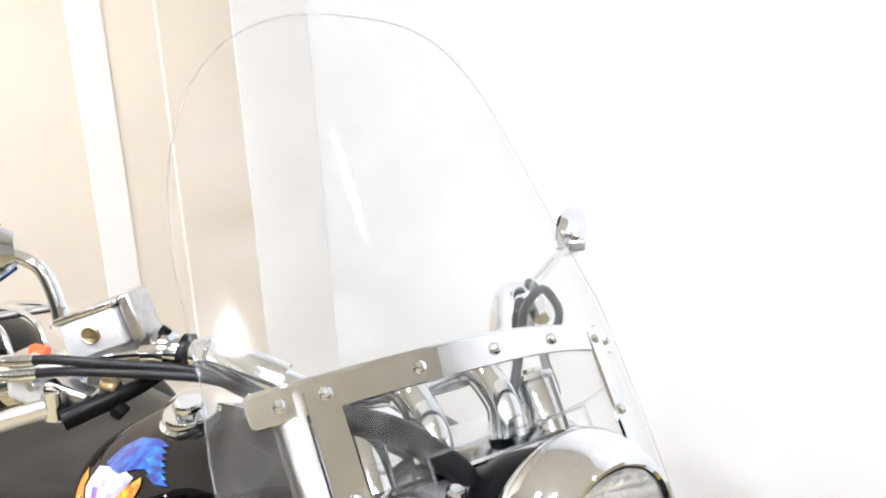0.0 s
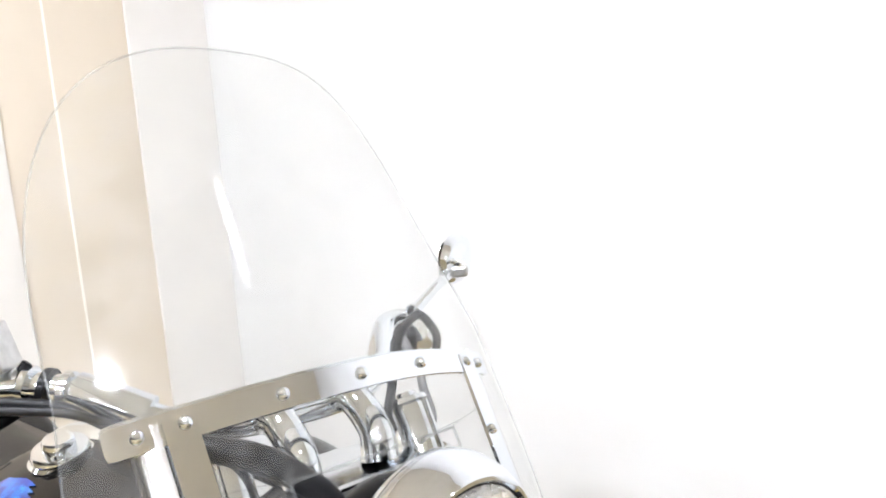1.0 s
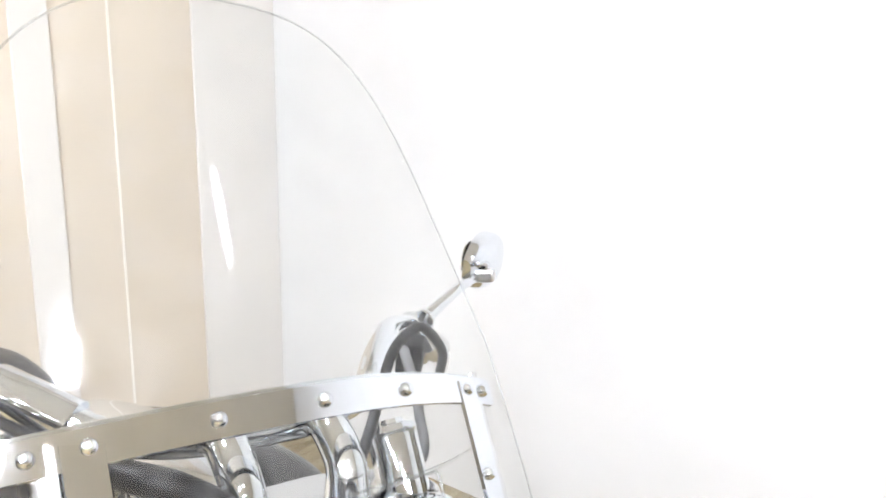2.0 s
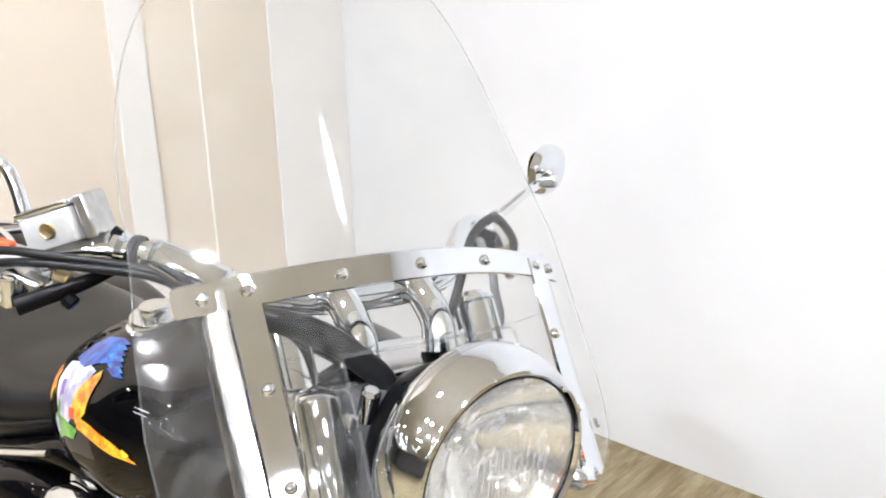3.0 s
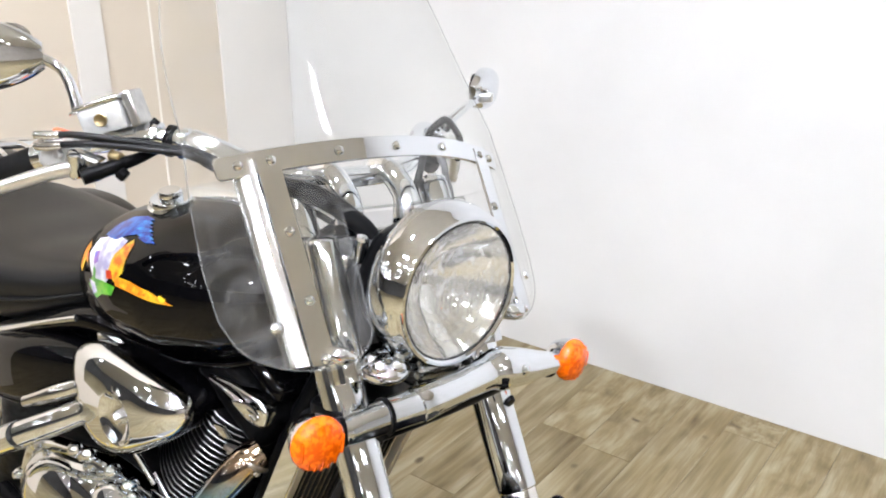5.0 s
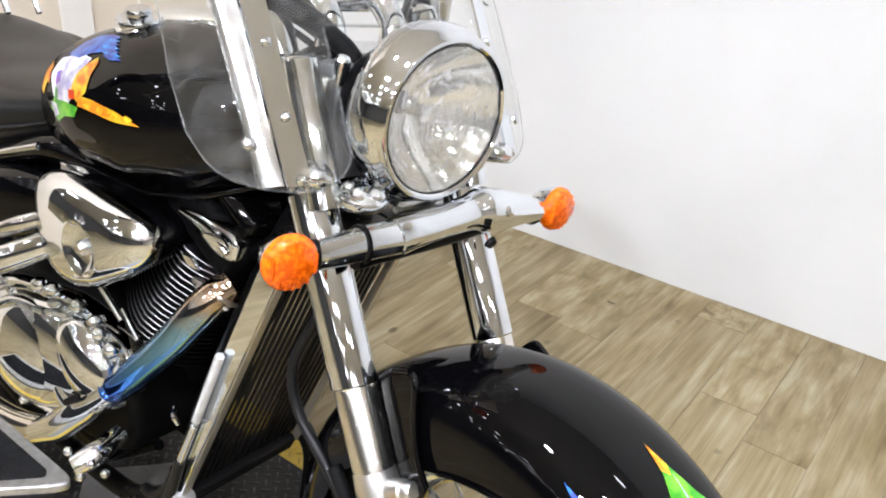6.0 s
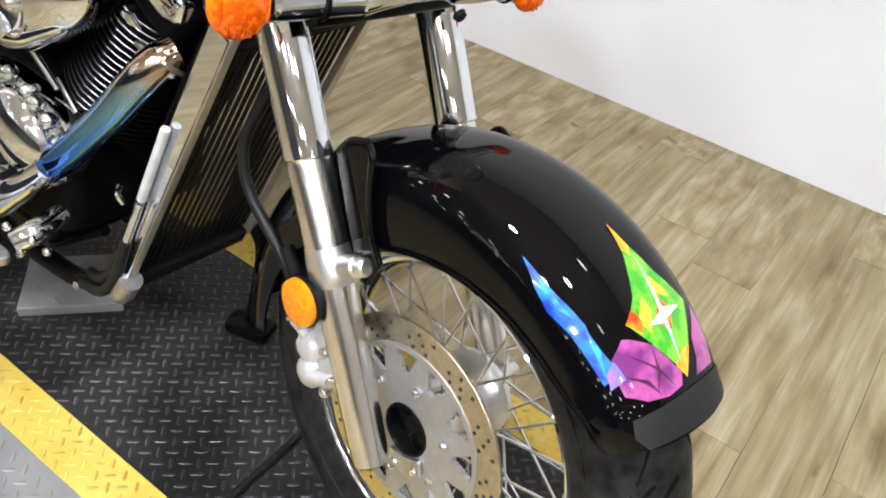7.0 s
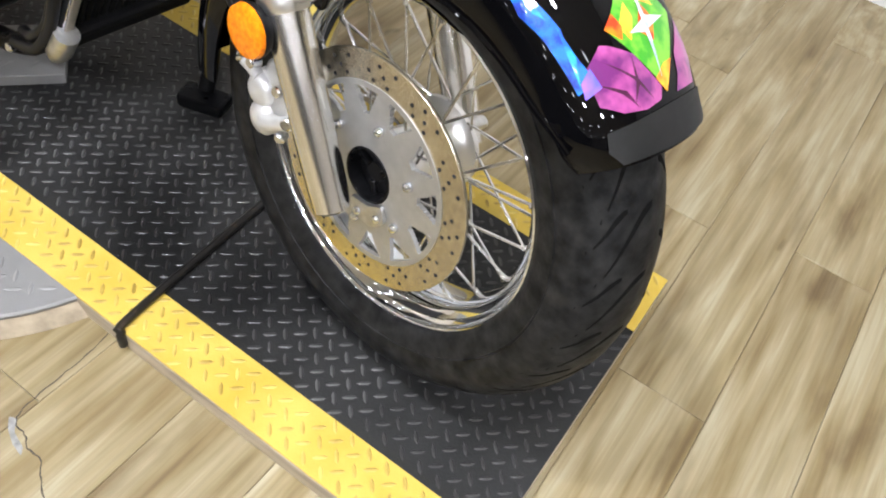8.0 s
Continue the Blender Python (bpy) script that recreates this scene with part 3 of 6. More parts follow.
tyre_prof = tyre_prof + [(r, -h) for r, h in reversed(tyre_prof[:-1])]
part("tyre", lathe(tyre_prof, 128, TURN_Y, closed=True), TYRE, wheel, "dusty black tyre with curved tread grooves", FORK)


def tyre_r(y):
    hs = [h for r, h in tyre_prof[:12]]
    return float(np.interp(-abs(y), hs[4:], [r for r, h in tyre_prof[4:12]]))


def on_wheel(r, a, y):
    return Vector((r * math.cos(a), y, 0.315 + r * math.sin(a)))


# tread grooves: dark thin slots that run in a curve from the crown to the shoulder
groove = bmesh.new()
for k in range(26):
    for side in (-1, 1):
        a0 = 2 * math.pi * (k + (0.5 if side > 0 else 0)) / 26
        for y_a, y_b, bend, w in ((0.008, 0.057, -0.27, 0.0054), (0.036, 0.063, -0.14, 0.0040)):
            last = None
            off = 0 if w > 0.002 else 0.11
            for j in range(9):
                t = j / 8
                y = side * (y_a + (y_b - y_a) * t)
                a = a0 + off + bend * (t ** 1.7)
                ww = w * (0.4 + 0.6 * math.sin(math.pi * min(1, t + 0.12)))
                r = tyre_r(y) + 0.0004
                da = ww / r
                pair = (groove.verts.new(on_wheel(r, a - da, y)), groove.verts.new(on_wheel(r, a + da, y)))
                if last:
                    groove.faces.new((last[0], last[1], pair[1], pair[0]))
                last = pair
part("tread_groove", groove, mat("groove_black", (0.004, 0.004, 0.004), 0.9, spec=0.1), wheel, "curved tread grooves", FORK)
for y, r in ((-0.0645, 0.252), (0.0645, 0.252)):
    part("sidewall_rib", lathe([(r + 0.0012 * math.cos(q), y + 0.0018 * math.sin(q)) for q in (0, 1.05, 2.1, 3.14, 4.2, 5.2)], 96, pose(0, 0, 0.315, 90, 0, 0) if y > 0 else TURN_Y, closed=True), TYRE, wheel, "", FORK)
part("hub", lathe([(0, 0.062), (0.024, 0.062), (0.026, 0.052), (0.040, 0.050), (0.044, 0.046), (0.044, 0.040), (0.042, 0.034), (0.040, 0.018), (0.038, 0.0), (0.040, -0.018), (0.050, -0.036), (0.060, -0.040), (0.060, -0.047), (0.052, -0.050), (0.03, -0.052), (0, -0.052)], 48, TURN_Y), ALU, wheel, "polished hub", FORK)
spoke_me = None
for k in range(40):
    side = 1 if k % 2 else -1
    pair = (k // 2)
    a_rim = 2 * math.pi * k / 40
    a_hub = a_rim + (0.62 if pair % 2 else -0.62)
    p, q = on_wheel(0.055 if side > 0 else 0.042, a_hub, side * 0.043), on_wheel(0.1925, a_rim, side * 0.010)
    b = rod(p, q, 0.0019, 6)
    rod(on_wheel(0.182, a_rim, side * 0.0125), on_wheel(0.1945, a_rim, side * 0.009), 0.0034, 6, b)
    part("spoke", b, SPOKE, wheel, "", FORK)
# brake disc on the right
DISC_Y = 0.078
disc = part("brake_disc", lathe([(0.1125, DISC_Y - 0.0025), (0.1495, DISC_Y - 0.0025), (0.150, DISC_Y - 0.002), (0.150, DISC_Y + 0.002), (0.1495, DISC_Y + 0.0025), (0.1125, DISC_Y + 0.0025)], 96, TURN_Y, closed=True), DISC_STEEL, wheel, "drilled steel brake disc with a silver carrier", FORK)
hole = bmesh.new()
for k in range(36):
    for r, sh in ((0.121, 0.0), (0.130, 0.33), (0.140, 0.66)):
        a = 2 * math.pi * (k + sh) / 36
        if (k + int(sh * 3)) % 3 == 2 and r > 0.12:
            continue
        c = on_wheel(r, a, -DISC_Y - 0.0028)
        vs = [hole.verts.new(c + Vector((0.0026 * math.cos(q), 0, 0.0026 * math.sin(q)))) for q in (2 * math.pi * j / 8 for j in range(8))]
        hole.faces.new(vs)
tagged(part("drilling", hole, mat("hole_dark", (0.01, 0.01, 0.01), 0.9), wheel, "", FORK), kind="stuff")
carrier = bmesh.new()
NA, radii = 288, (0.036, 0.046, 0.060, 0.074, 0.079, 0.084, 0.089, 0.094, 0.099, 0.104, 0.109, 0.1155)
grid = [[carrier.verts.new(on_wheel(r, 2 * math.pi * k / NA, -DISC_Y - 0.004)) for k in range(NA)] for r in radii]
for i in range(len(radii) - 1):
    for k in range(NA):
        ph = (k + 0.5) % 24 - 12
        rm = (radii[i] + radii[i + 1]) / 2
        lim = 2.2 + (rm - 0.079) / 0.030 * 6.4 if 0.079 < rm < 0.109 else 0
        if abs(ph) < lim:
            continue
        carrier.faces.new((grid[i][k], grid[i][(k + 1) % NA], grid[i + 1][(k + 1) % NA], grid[i + 1][k]))
ex = bmesh.ops.extrude_face_region(carrier, geom=carrier.faces[:])
bmesh.ops.translate(carrier, vec=(0, 0.006, 0), verts=[v for v in ex["geom"] if isinstance(v, bmesh.types.BMVert)])
bmesh.ops.recalc_face_normals(carrier, faces=carrier.faces[:])
part("disc_carrier", carrier, CARRIER, wheel, "silver carrier with cut windows", FORK)
part("hub_collar", lathe([(0.031, 0.050), (0.0365, 0.050), (0.0365, 0.0815), (0.0350, 0.0835), (0.0325, 0.0835), (0.031, 0.080)], 40, TURN_Y, closed=True), ENAMEL, wheel, "", FORK)
part("axle_cap", lathe([(0, 0.070), (0.012, 0.070), (0.013, 0.0665), (0.027, 0.0655), (0.0308, 0.063), (0.0308, 0.045), (0, 0.045)], 32, TURN_Y), PLASTIC, wheel, "black speedometer drive", FORK)
for a_ in (25, 145, 265):
    part("drive_tooth", rod(on_wheel(0.012, radians(a_), -0.070), on_wheel(0.030, radians(a_ + 14), -0.068), 0.0048, 8, round_end=0.001), ENAMEL, wheel, "", FORK)
foot = [on_wheel(r, radians(a_), 0) for r, a_ in ((0.040, -30), (0.060, -42), (0.066, -68), (0.060, -100), (0.040, -112), (0.037, -70))]
part("drive_bracket", slab(rounded([(p.x, p.z) for p in foot], 0.006), 0.006, pose(0, -0.0825, 0, 90, 0, 0), 0.0015), CAST, wheel, "", FORK)
bolt = bolt_mesh()
for k in range(6):
    c = on_wheel(0.068, radians(86 - 60 * k), -DISC_Y - 0.0045)
    ob = part("disc_bolt", bolt, None, wheel, "", FORK @ Matrix.Translation(c) @ pose(0, 0, 0, 90, 0, 0) @ Matrix.Diagonal((1.1, 1.1, 1.6, 1)))
for c in (on_wheel(0.052, radians(-52), -0.0885), on_wheel(0.052, radians(-90), -0.0885)):
    part("disc_bolt", bolt, None, wheel, "", FORK @ Matrix.Translation(c) @ pose(0, 0, 0, 90, 0, 0))

# fork legs
for y in (-0.12, 0.12):
    leg_low, seam, top = fork_at(0.272, y), fork_at(0.597, y), fork_at(0.99, y)
    d = (top - leg_low).normalized()
    h = (seam - leg_low).length
    leg = part("fork_leg", lathe([(0, 0.0), (0.019, 0.0), (0.0225, 0.003), (0.0235, 0.03), (0.0245, 0.09), (0.0255, h * 0.55), (0.0265, h - 0.004), (0.0255, h), (0, h)], 36, along(leg_low, top)), SLIDER, bike, "polished aluminium fork slider", FORK)
    part("fork_cover", rod(seam, fork_at(0.80, y), 0.0285, 36, round_end=0.002), CHROME, leg, "chrome fork cover", FORK)
    part("fork_tube", rod(fork_at(0.80, y), top, 0.0245, 36, round_end=0.003), CHROME, leg, "chrome fork tube", FORK)
    part("fork_cap", lathe([(0, 0.012), (0.013, 0.012), (0.015, 0.008), (0.023, 0.006), (0.026, 0.0), (0, 0)], 24, along(top, top + d)), CHROME, leg, "", FORK)
    # axle clamp at the foot, fender mount lug
    s = -1 if y < 0 else 1
    at = fork_at(0.487, y)
    part("mount_lug", lathe([(0, 0), (0.0135, 0), (0.0140, 0.003), (0.0140, 0.040), (0.0115, 0.042), (0.0115, 0.052), (0.009, 0.055), (0, 0.055)], 20, along(at + Vector((0.004, 0, 0.004)), at + Vector((0.060, -s * 0.006, 0.036)))), ALU, leg, "", FORK)
    h0 = (at - leg_low).length
    part("clamp_collar", lathe([(0.0240, h0 - 0.024), (0.0268, h0 - 0.018), (0.0276, h0 - 0.008), (0.0276, h0 + 0.010), (0.0266, h0 + 0.020), (0.0252, h0 + 0.034)], 36, along(leg_low, top)), ALU, leg, "", FORK)
part("axle", rod((0.0, -0.060, 0.315), (0, 0.125, 0.315), 0.009, 16), STEEL, bike, "", FORK)

# fender
FR = 0.356
F_PROF = [(0, 0), (0.018, 0.0006), (0.034, 0.0022), (0.050, 0.0055), (0.063, 0.0105), (0.074, 0.0165), (0.083, 0.0245), (0.090, 0.0335), (0.095, 0.0435), (0.0985, 0.056)]


def fender_pt(a_deg, y, lift=0.0):
    yy = min(abs(y), 0.0985)
    r = FR - float(np.interp(yy, [p[0] for p in F_PROF], [p[1] for p in F_PROF])) + lift
    a = radians(a_deg)
    return Vector((r * math.cos(a), y * (1 + lift * 3), 0.315 + r * math.sin(a)))


def skirt(a):
    return float(np.interp(a, [36, 40, 45, 52, 70, 95, 108, 120, 150, 185], [0.348, 0.312, 0.300, 0.285, 0.272, 0.250, 0.240, 0.236, 0.262, 0.275]))


rows_f = []
for k in range(73):
    a = 37.5 + (188 - 37.5) * k / 72
    ra = radians(a)
    sk = skirt(a)
    tip = min(1.0, max(0.0, (a - 36.5) / 6)) ** 0.5
    half = [(y * (0.72 + 0.28 * tip), FR - dr) for y, dr in F_PROF]
    r_edge = half[-1][1]
    for t in (0.25, 0.5, 0.75, 1.0):
        half.append((half[len(F_PROF) - 1][0] + 0.0015 * math.sin(t * 3), min(r_edge - 0.001 * t, r_edge + (sk - r_edge) * t)))
    half.append((half[-1][0] - 0.004, half[-1][1] + 0.0005))
    line = [(-y, r) for y, r in reversed(half[1:])] + half
    rows_f.append([Vector((r * math.cos(ra), y, 0.315 + r * math.sin(ra))) for y, r in line])
fb = loft(rows_f, closed=False, caps=False)
sol = bmesh.ops.solidify(fb, geom=fb.faces[:], thickness=0.0028)
fender = part("front_fender", fb, PAINT, bike, "gloss black deep front fender with painted feathers", FORK, angle=50)
part("fender_stay", slab(rounded([(-0.172, 0.615), (-0.150, 0.640), (-0.124, 0.652), (-0.112, 0.640), (-0.107, 0.592), (-0.095, 0.556), (-0.075, 0.522), (-0.084, 0.486), (-0.100, 0.486), (-0.130, 0.537)], 0.008), 0.010, pose(0, -0.0985, 0, 90, 0, 0), 0.004, seg=3), PAINT, fender, "black fender mount with a rolled edge", FORK)
part("stay_ridge", tube([(-0.122, -0.106, 0.650), (-0.111, -0.109, 0.640), (-0.109, -0.109, 0.617), (-0.104, -0.109, 0.592), (-0.092, -0.109, 0.556), (-0.073, -0.107, 0.526)], 0.0042, 12, 5), PAINT, fender, "", FORK)
part("stay_ridge", tube([(-0.170, -0.104, 0.617), (-0.150, -0.107, 0.641), (-0.124, -0.107, 0.653)], 0.0045, 12, 5), PAINT, fender, "", FORK)
part("fender_stay", slab(rounded([(-0.128, 0.475), (-0.150, 0.60), (-0.118, 0.640), (-0.088, 0.625), (-0.075, 0.50), (-0.090, 0.465)], 0.012), 0.008, pose(0, 0.1085, 0, 90, 0, 0), 0.0025), PAINT, fender, "black fender mount", FORK)
part("fender_edge", tube([on_wheel(skirt(a) + 0.001, radians(a), -0.1005) for a in range(42, 108, 4)], 0.0028, 8, 2), PAINT, fender, "", FORK)


def painted(name, outline, mt, surface, parent, m, label="", lift=0.0006):
    """A painted shape: its outline lies on the surface that the function gives."""
    cx = sum(p[0] for p in outline) / len(outline)
    cy = sum(p[1] for p in outline) / len(outline)
    b = bmesh.new()
    dense = []
    n = len(outline)
    for i in range(n):
        p, q = outline[i], outline[(i + 1) % n]
        dense += [(p[0] + (q[0] - p[0]) * t, p[1] + (q[1] - p[1]) * t) for t in (0, 0.25, 0.5, 0.75)]
    rings = [[b.verts.new(surface(cx + (x - cx) * s, cy + (y - cy) * s, lift)) for x, y in dense] for s in (1.0, 0.8, 0.6, 0.4, 0.2)]
    mid = b.verts.new(surface(cx, cy, lift))
    k = len(dense)
    for r0, r1 in zip(rings, rings[1:]):
        for i in range(k):
            b.faces.new((r0[i], r0[(i + 1) % k], r1[(i + 1) % k], r1[i]))
    for i in range(k):
        b.faces.new((rings[-1][i], rings[-1][(i + 1) % k], mid))
    bmesh.ops.recalc_face_normals(b, faces=b.faces[:])
    return part(name, b, mt, parent, label, m)


FA = lambda n, o, c, lift=0.0006, lab="": painted(n, o, ART[c], fender_pt, fender, FORK, lab, lift)
FA("painted_kite", [(71.9, 0.010), (66.9, 0.016), (62.0, 0.026), (55.8, 0.050), (50.3, 0.022), (45.6, -0.003), (51.4, -0.027), (56.7, -0.048), (60.0, -0.025), (66.5, -0.001)], "green", lab="green painted kite shape")
FA("painted_tip", [(72.4, 0.010), (67.6, 0.014), (66.0, 0.008), (67.4, 0.001)], "orange", 0.0010)
FA("painted_tip", [(56.9, -0.050), (54.6, -0.036), (56.4, -0.030), (58.6, -0.035)], "red", 0.0010)
FA("painted_tip", [(49.5, 0.018), (45.4, -0.004), (47.8, -0.014), (49.4, 0.004)], "orange", 0.0010)
FA("painted_flame", [(58.5, 0.006), (55.8, 0.016), (52.8, 0.003), (55.0, -0.014)], "red", 0.0011)
FA("painted_flame", [(62.0, 0.012), (59.6, 0.020), (57.4, 0.026), (58.8, 0.008)], "yellow", 0.0009)
FA("painted_flame", [(59.5, -0.014), (57.0, -0.012), (54.0, -0.026), (56.5, -0.034)], "yellow", 0.0009)
FA("painted_star", [(66.4, 0.012), (56.6, 0.0045), (55.6, 0.032), (54.7, 0.002), (47.4, -0.006), (54.3, -0.004), (55.1, -0.025), (56.2, -0.002)], "silver", 0.0015, "silver four-pointed star")
FA("painted_petal", [(52.8, -0.079), (55.3, -0.060), (54.8, -0.053), (52.4, -0.031), (48.8, -0.018), (46.5, -0.009), (44.8, -0.015), (44.4, -0.036), (45.2, -0.060), (47.3, -0.077)], "pink", lab="pink painted petals")
FA("painted_petal", [(54.6, 0.060), (51.5, 0.066), (48.1, 0.064), (44.6, 0.050), (44.7, 0.012), (47.0, 0.022), (50.0, 0.028)], "pink")
for o in ([(53.4, -0.066), (49.0, -0.036), (45.2, -0.024), (48.8, -0.038)], [(50.6, -0.076), (48.0, -0.052), (45.0, -0.044), (47.6, -0.055)], [(52.5, -0.034), (48.0, -0.040), (45.6, -0.048), (48.2, -0.036)]):
    FA("painted_vein", o, "dark", 0.0010)
FA("painted_feather", [(75.2, -0.0855), (70.8, -0.0862), (65.9, -0.0842), (62.5, -0.0815), (59.8, -0.0795), (56.7, -0.0815), (53.5, -0.0770), (51.0, -0.0740), (50.0, -0.0865), (54.9, -0.0885), (60.1, -0.0905), (64.9, -0.0935), (69.7, -0.0915)], "blue", lab="blue painted feather")
FA("painted_feather", [(72.0, -0.0868), (66.0, -0.0862), (62.0, -0.0845), (64.0, -0.0885), (69.0, -0.0895)], "pale_blue", 0.0010)
FA("painted_feather", [(60.5, -0.0815), (56.0, -0.0835), (51.0, -0.084), (55.5, -0.079)], "pale_blue", 0.0010)
FA("painted_feather", [(53.0, -0.0745), (49.8, -0.071), (49.0, -0.084), (51.5, -0.083)], "violet", 0.0010)

painted("flap", [(43.4, -0.078), (43.7, -0.04), (43.8, 0.0), (43.7, 0.04), (43.4, 0.074), (40.5, 0.078), (38.2, 0.070), (37.9, 0.0), (38.2, -0.072), (40.5, -0.080)], FLAP, fender_pt, fender, FORK, "matte black rubber flap", 0.0012)

# caliper, reflector, brake hose
cal = part("brake_caliper", box(-0.152, -0.092, -0.124, -0.062, 0.325, 0.400, 0.014, 3), SILVER, bike, "silver painted brake caliper", FORK)
for c, r in (((-0.146, -0.124, 0.357), 0.0205), ((-0.138, -0.124, 0.322), 0.0215)):
    part("piston_cover", lathe([(0, 0.012), (r * 0.45, 0.0115), (r * 0.8, 0.009), (r, 0.004), (r * 1.04, -0.010), (0, -0.010)], 28, Matrix.Translation(c) @ pose(0, 0, 0, 90, 0, 0)), SILVER, cal, "", FORK)
part("caliper_web", slab(rounded([(-0.168, 0.366), (-0.150, 0.386), (-0.120, 0.380), (-0.112, 0.345), (-0.118, 0.306), (-0.140, 0.302), (-0.160, 0.318), (-0.163, 0.345)], 0.010), 0.012, pose(0, -0.112, 0, 90, 0, 0), 0.004, seg=3), SILVER, cal, "", FORK)
part("banjo_arm", tube([(-0.150, -0.126, 0.372), (-0.165, -0.126, 0.376), (-0.182, -0.124, 0.374)], [0.009, 0.0075, 0.0065], 12, 4), SILVER, cal, "", FORK)
part("slide_arm", tube([(-0.128, -0.128, 0.325), (-0.108, -0.130, 0.335), (-0.086, -0.130, 0.350)], [0.012, 0.009, 0.0085], 12, 4), SILVER, cal, "", FORK)
for p, q in (((-0.180, -0.118, 0.378), (-0.188, -0.132, 0.381)), ((-0.160, -0.120, 0.385), (-0.160, -0.136, 0.388)), ((-0.090, -0.126, 0.348), (-0.084, -0.140, 0.352)), ((-0.102, -0.122, 0.322), (-0.098, -0.136, 0.320)), ((-0.112, -0.120, 0.375), (-0.112, -0.136, 0.378))):
    part("caliper_bolt", rod(p, q, 0.0072, 10, round_end=0.002), CHROME_DULL, cal, "", FORK)
part("caliper_bracket", slab(rounded([(-0.14, 0.345), (-0.10, 0.335), (-0.105, 0.43), (-0.125, 0.46), (-0.145, 0.44)], 0.010), 0.012, pose(0, -0.088, 0, 90, 0, 0), 0.003), CAST, cal, "", FORK)
refl_m = Matrix.Translation((-0.137, -0.158, 0.448)) @ pose(0, 0, 0, 90, 0, 0)
refl = part("side_reflector", lathe([(0, 0.008), (0.024, 0.0075), (0.029, 0.005), (0.0305, 0.0), (0.029, -0.008), (0, -0.008)], 36, refl_m), REFLECTOR, bike, "round amber side reflector", FORK)
part("reflector_cup", lathe([(0, -0.020), (0.022, -0.020), (0.029, -0.010), (0.0315, -0.001), (0.0300, 0.0), (0, -0.002)], 36, refl_m), PLASTIC, refl, "black cup", FORK)
part("reflector_bracket", box(-0.130, -0.114, -0.152, -0.125, 0.438, 0.462, 0.004), PLASTIC, refl, "", FORK)
part("brake_hose", tube([(-0.335, -0.06, 0.72), (-0.322, -0.085, 0.635), (-0.352, -0.1, 0.54), (-0.333, -0.1, 0.475), (-0.262, -0.1, 0.43), (-0.215, -0.1, 0.40), (-0.165, -0.1, 0.40), (-0.125, -0.1, 0.415)], 0.0078, 12, 8), HOSE, bike, "black brake hose", FORK)
part("hose_clip", rod((-0.245, -0.1, 0.44), (-0.205, -0.1, 0.40), 0.0098, 12), RUBBER, bike, "", FORK)

# light bar and turn signals
bar = part("light_bar", tube([(-0.212, -0.185, 0.772), (-0.212, -0.12, 0.775), (-0.211, -0.07, 0.776)], [0.016, 0.0205, 0.0215], 24, 4), CHROME, bike, "chrome light bar", FORK)
part("bar_casting", tube([(-0.211, -0.075, 0.776), (-0.209, -0.05, 0.780), (-0.214, 0.0, 0.781), (-0.220, 0.05, 0.783), (-0.218, 0.075, 0.785), (-0.213, 0.11, 0.782), (-0.211, 0.15, 0.777), (-0.211, 0.19, 0.771)], [0.0235, 0.0215, 0.020, 0.023, 0.030, 0.026, 0.019, 0.014], 28, 5), CHROME, bar, "", FORK)
part("bar_underside", tube([(-0.214, -0.13, 0.757), (-0.214, -0.02, 0.761), (-0.222, 0.08, 0.762)], 0.013, 14, 3), ENAMEL, bar, "", FORK)
part("clamp_band", tube([(-0.212, -0.126, 0.775), (-0.2115, -0.1215, 0.775)], 0.0226, 24, 2), ENAMEL, bar, "", FORK)
part("bar_bolt", lathe([(0, 0.007), (0.007, 0.006), (0.009, 0), (0, 0)], 16, along((-0.192, 0.070, 0.752), (-0.15, 0.07, 0.735))), ENAMEL, bar, "", FORK)
part("bar_bolt", ball((-0.193, 0.095, 0.789), 0.009, 0.009, 0.009, 16, 10), CHROME, bar, "", FORK)
for s, c in ((-1, Vector((-0.196, -0.226, 0.779))), (1, Vector((-0.203, 0.214, 0.771)))):
    m = along(c, c + Vector((1, 0.10 * s, -0.04)))
    sig = part("turn_signal", lathe([(0, -0.040), (0.010, -0.039), (0.020, -0.032), (0.0262, -0.020), (0.0290, -0.007), (0.0300, -0.002), (0.028, 0.001), (0, 0.001)], 36, m), CHROME, bike, "chrome turn signal with a round amber lens", FORK)
    part("lens", lathe([(0, 0.0150), (0.010, 0.0145), (0.020, 0.012), (0.0265, 0.008), (0.0308, 0.002), (0.0312, -0.004), (0.0300, -0.007), (0, -0.007)], 40, m), AMBER, sig, "amber plastic lens", FORK)
    for k in range(7):
        yy = -0.024 + k * 0.008
        hw = math.sqrt(max(0.0, 0.0265 ** 2 - yy * yy))
        part("lens_rib", tube([m @ Vector((yy, -hw, 0.0085)), m @ Vector((yy, -hw * 0.5, 0.0125 - abs(yy) * 0.12)), m @ Vector((yy, hw * 0.5, 0.0125 - abs(yy) * 0.12)), m @ Vector((yy, hw, 0.0085))], 0.0017, 6, 4), AMBER, sig, "", FORK)
    part("stalk", tube([c + Vector((-0.026, 0, 0)), c + Vector((-0.02, -s * 0.022, -0.003)), c + Vector((-0.012, -s * 0.05, -0.004))], [0.014, 0.012, 0.014], 16, 4), CHROME, sig, "", FORK)
    part("stalk_collar", tube([c + Vector((-0.015, -s * 0.036, -0.004)), c + Vector((-0.013, -s * 0.042, -0.004))], 0.017, 18, 2), ENAMEL, sig, "", FORK)

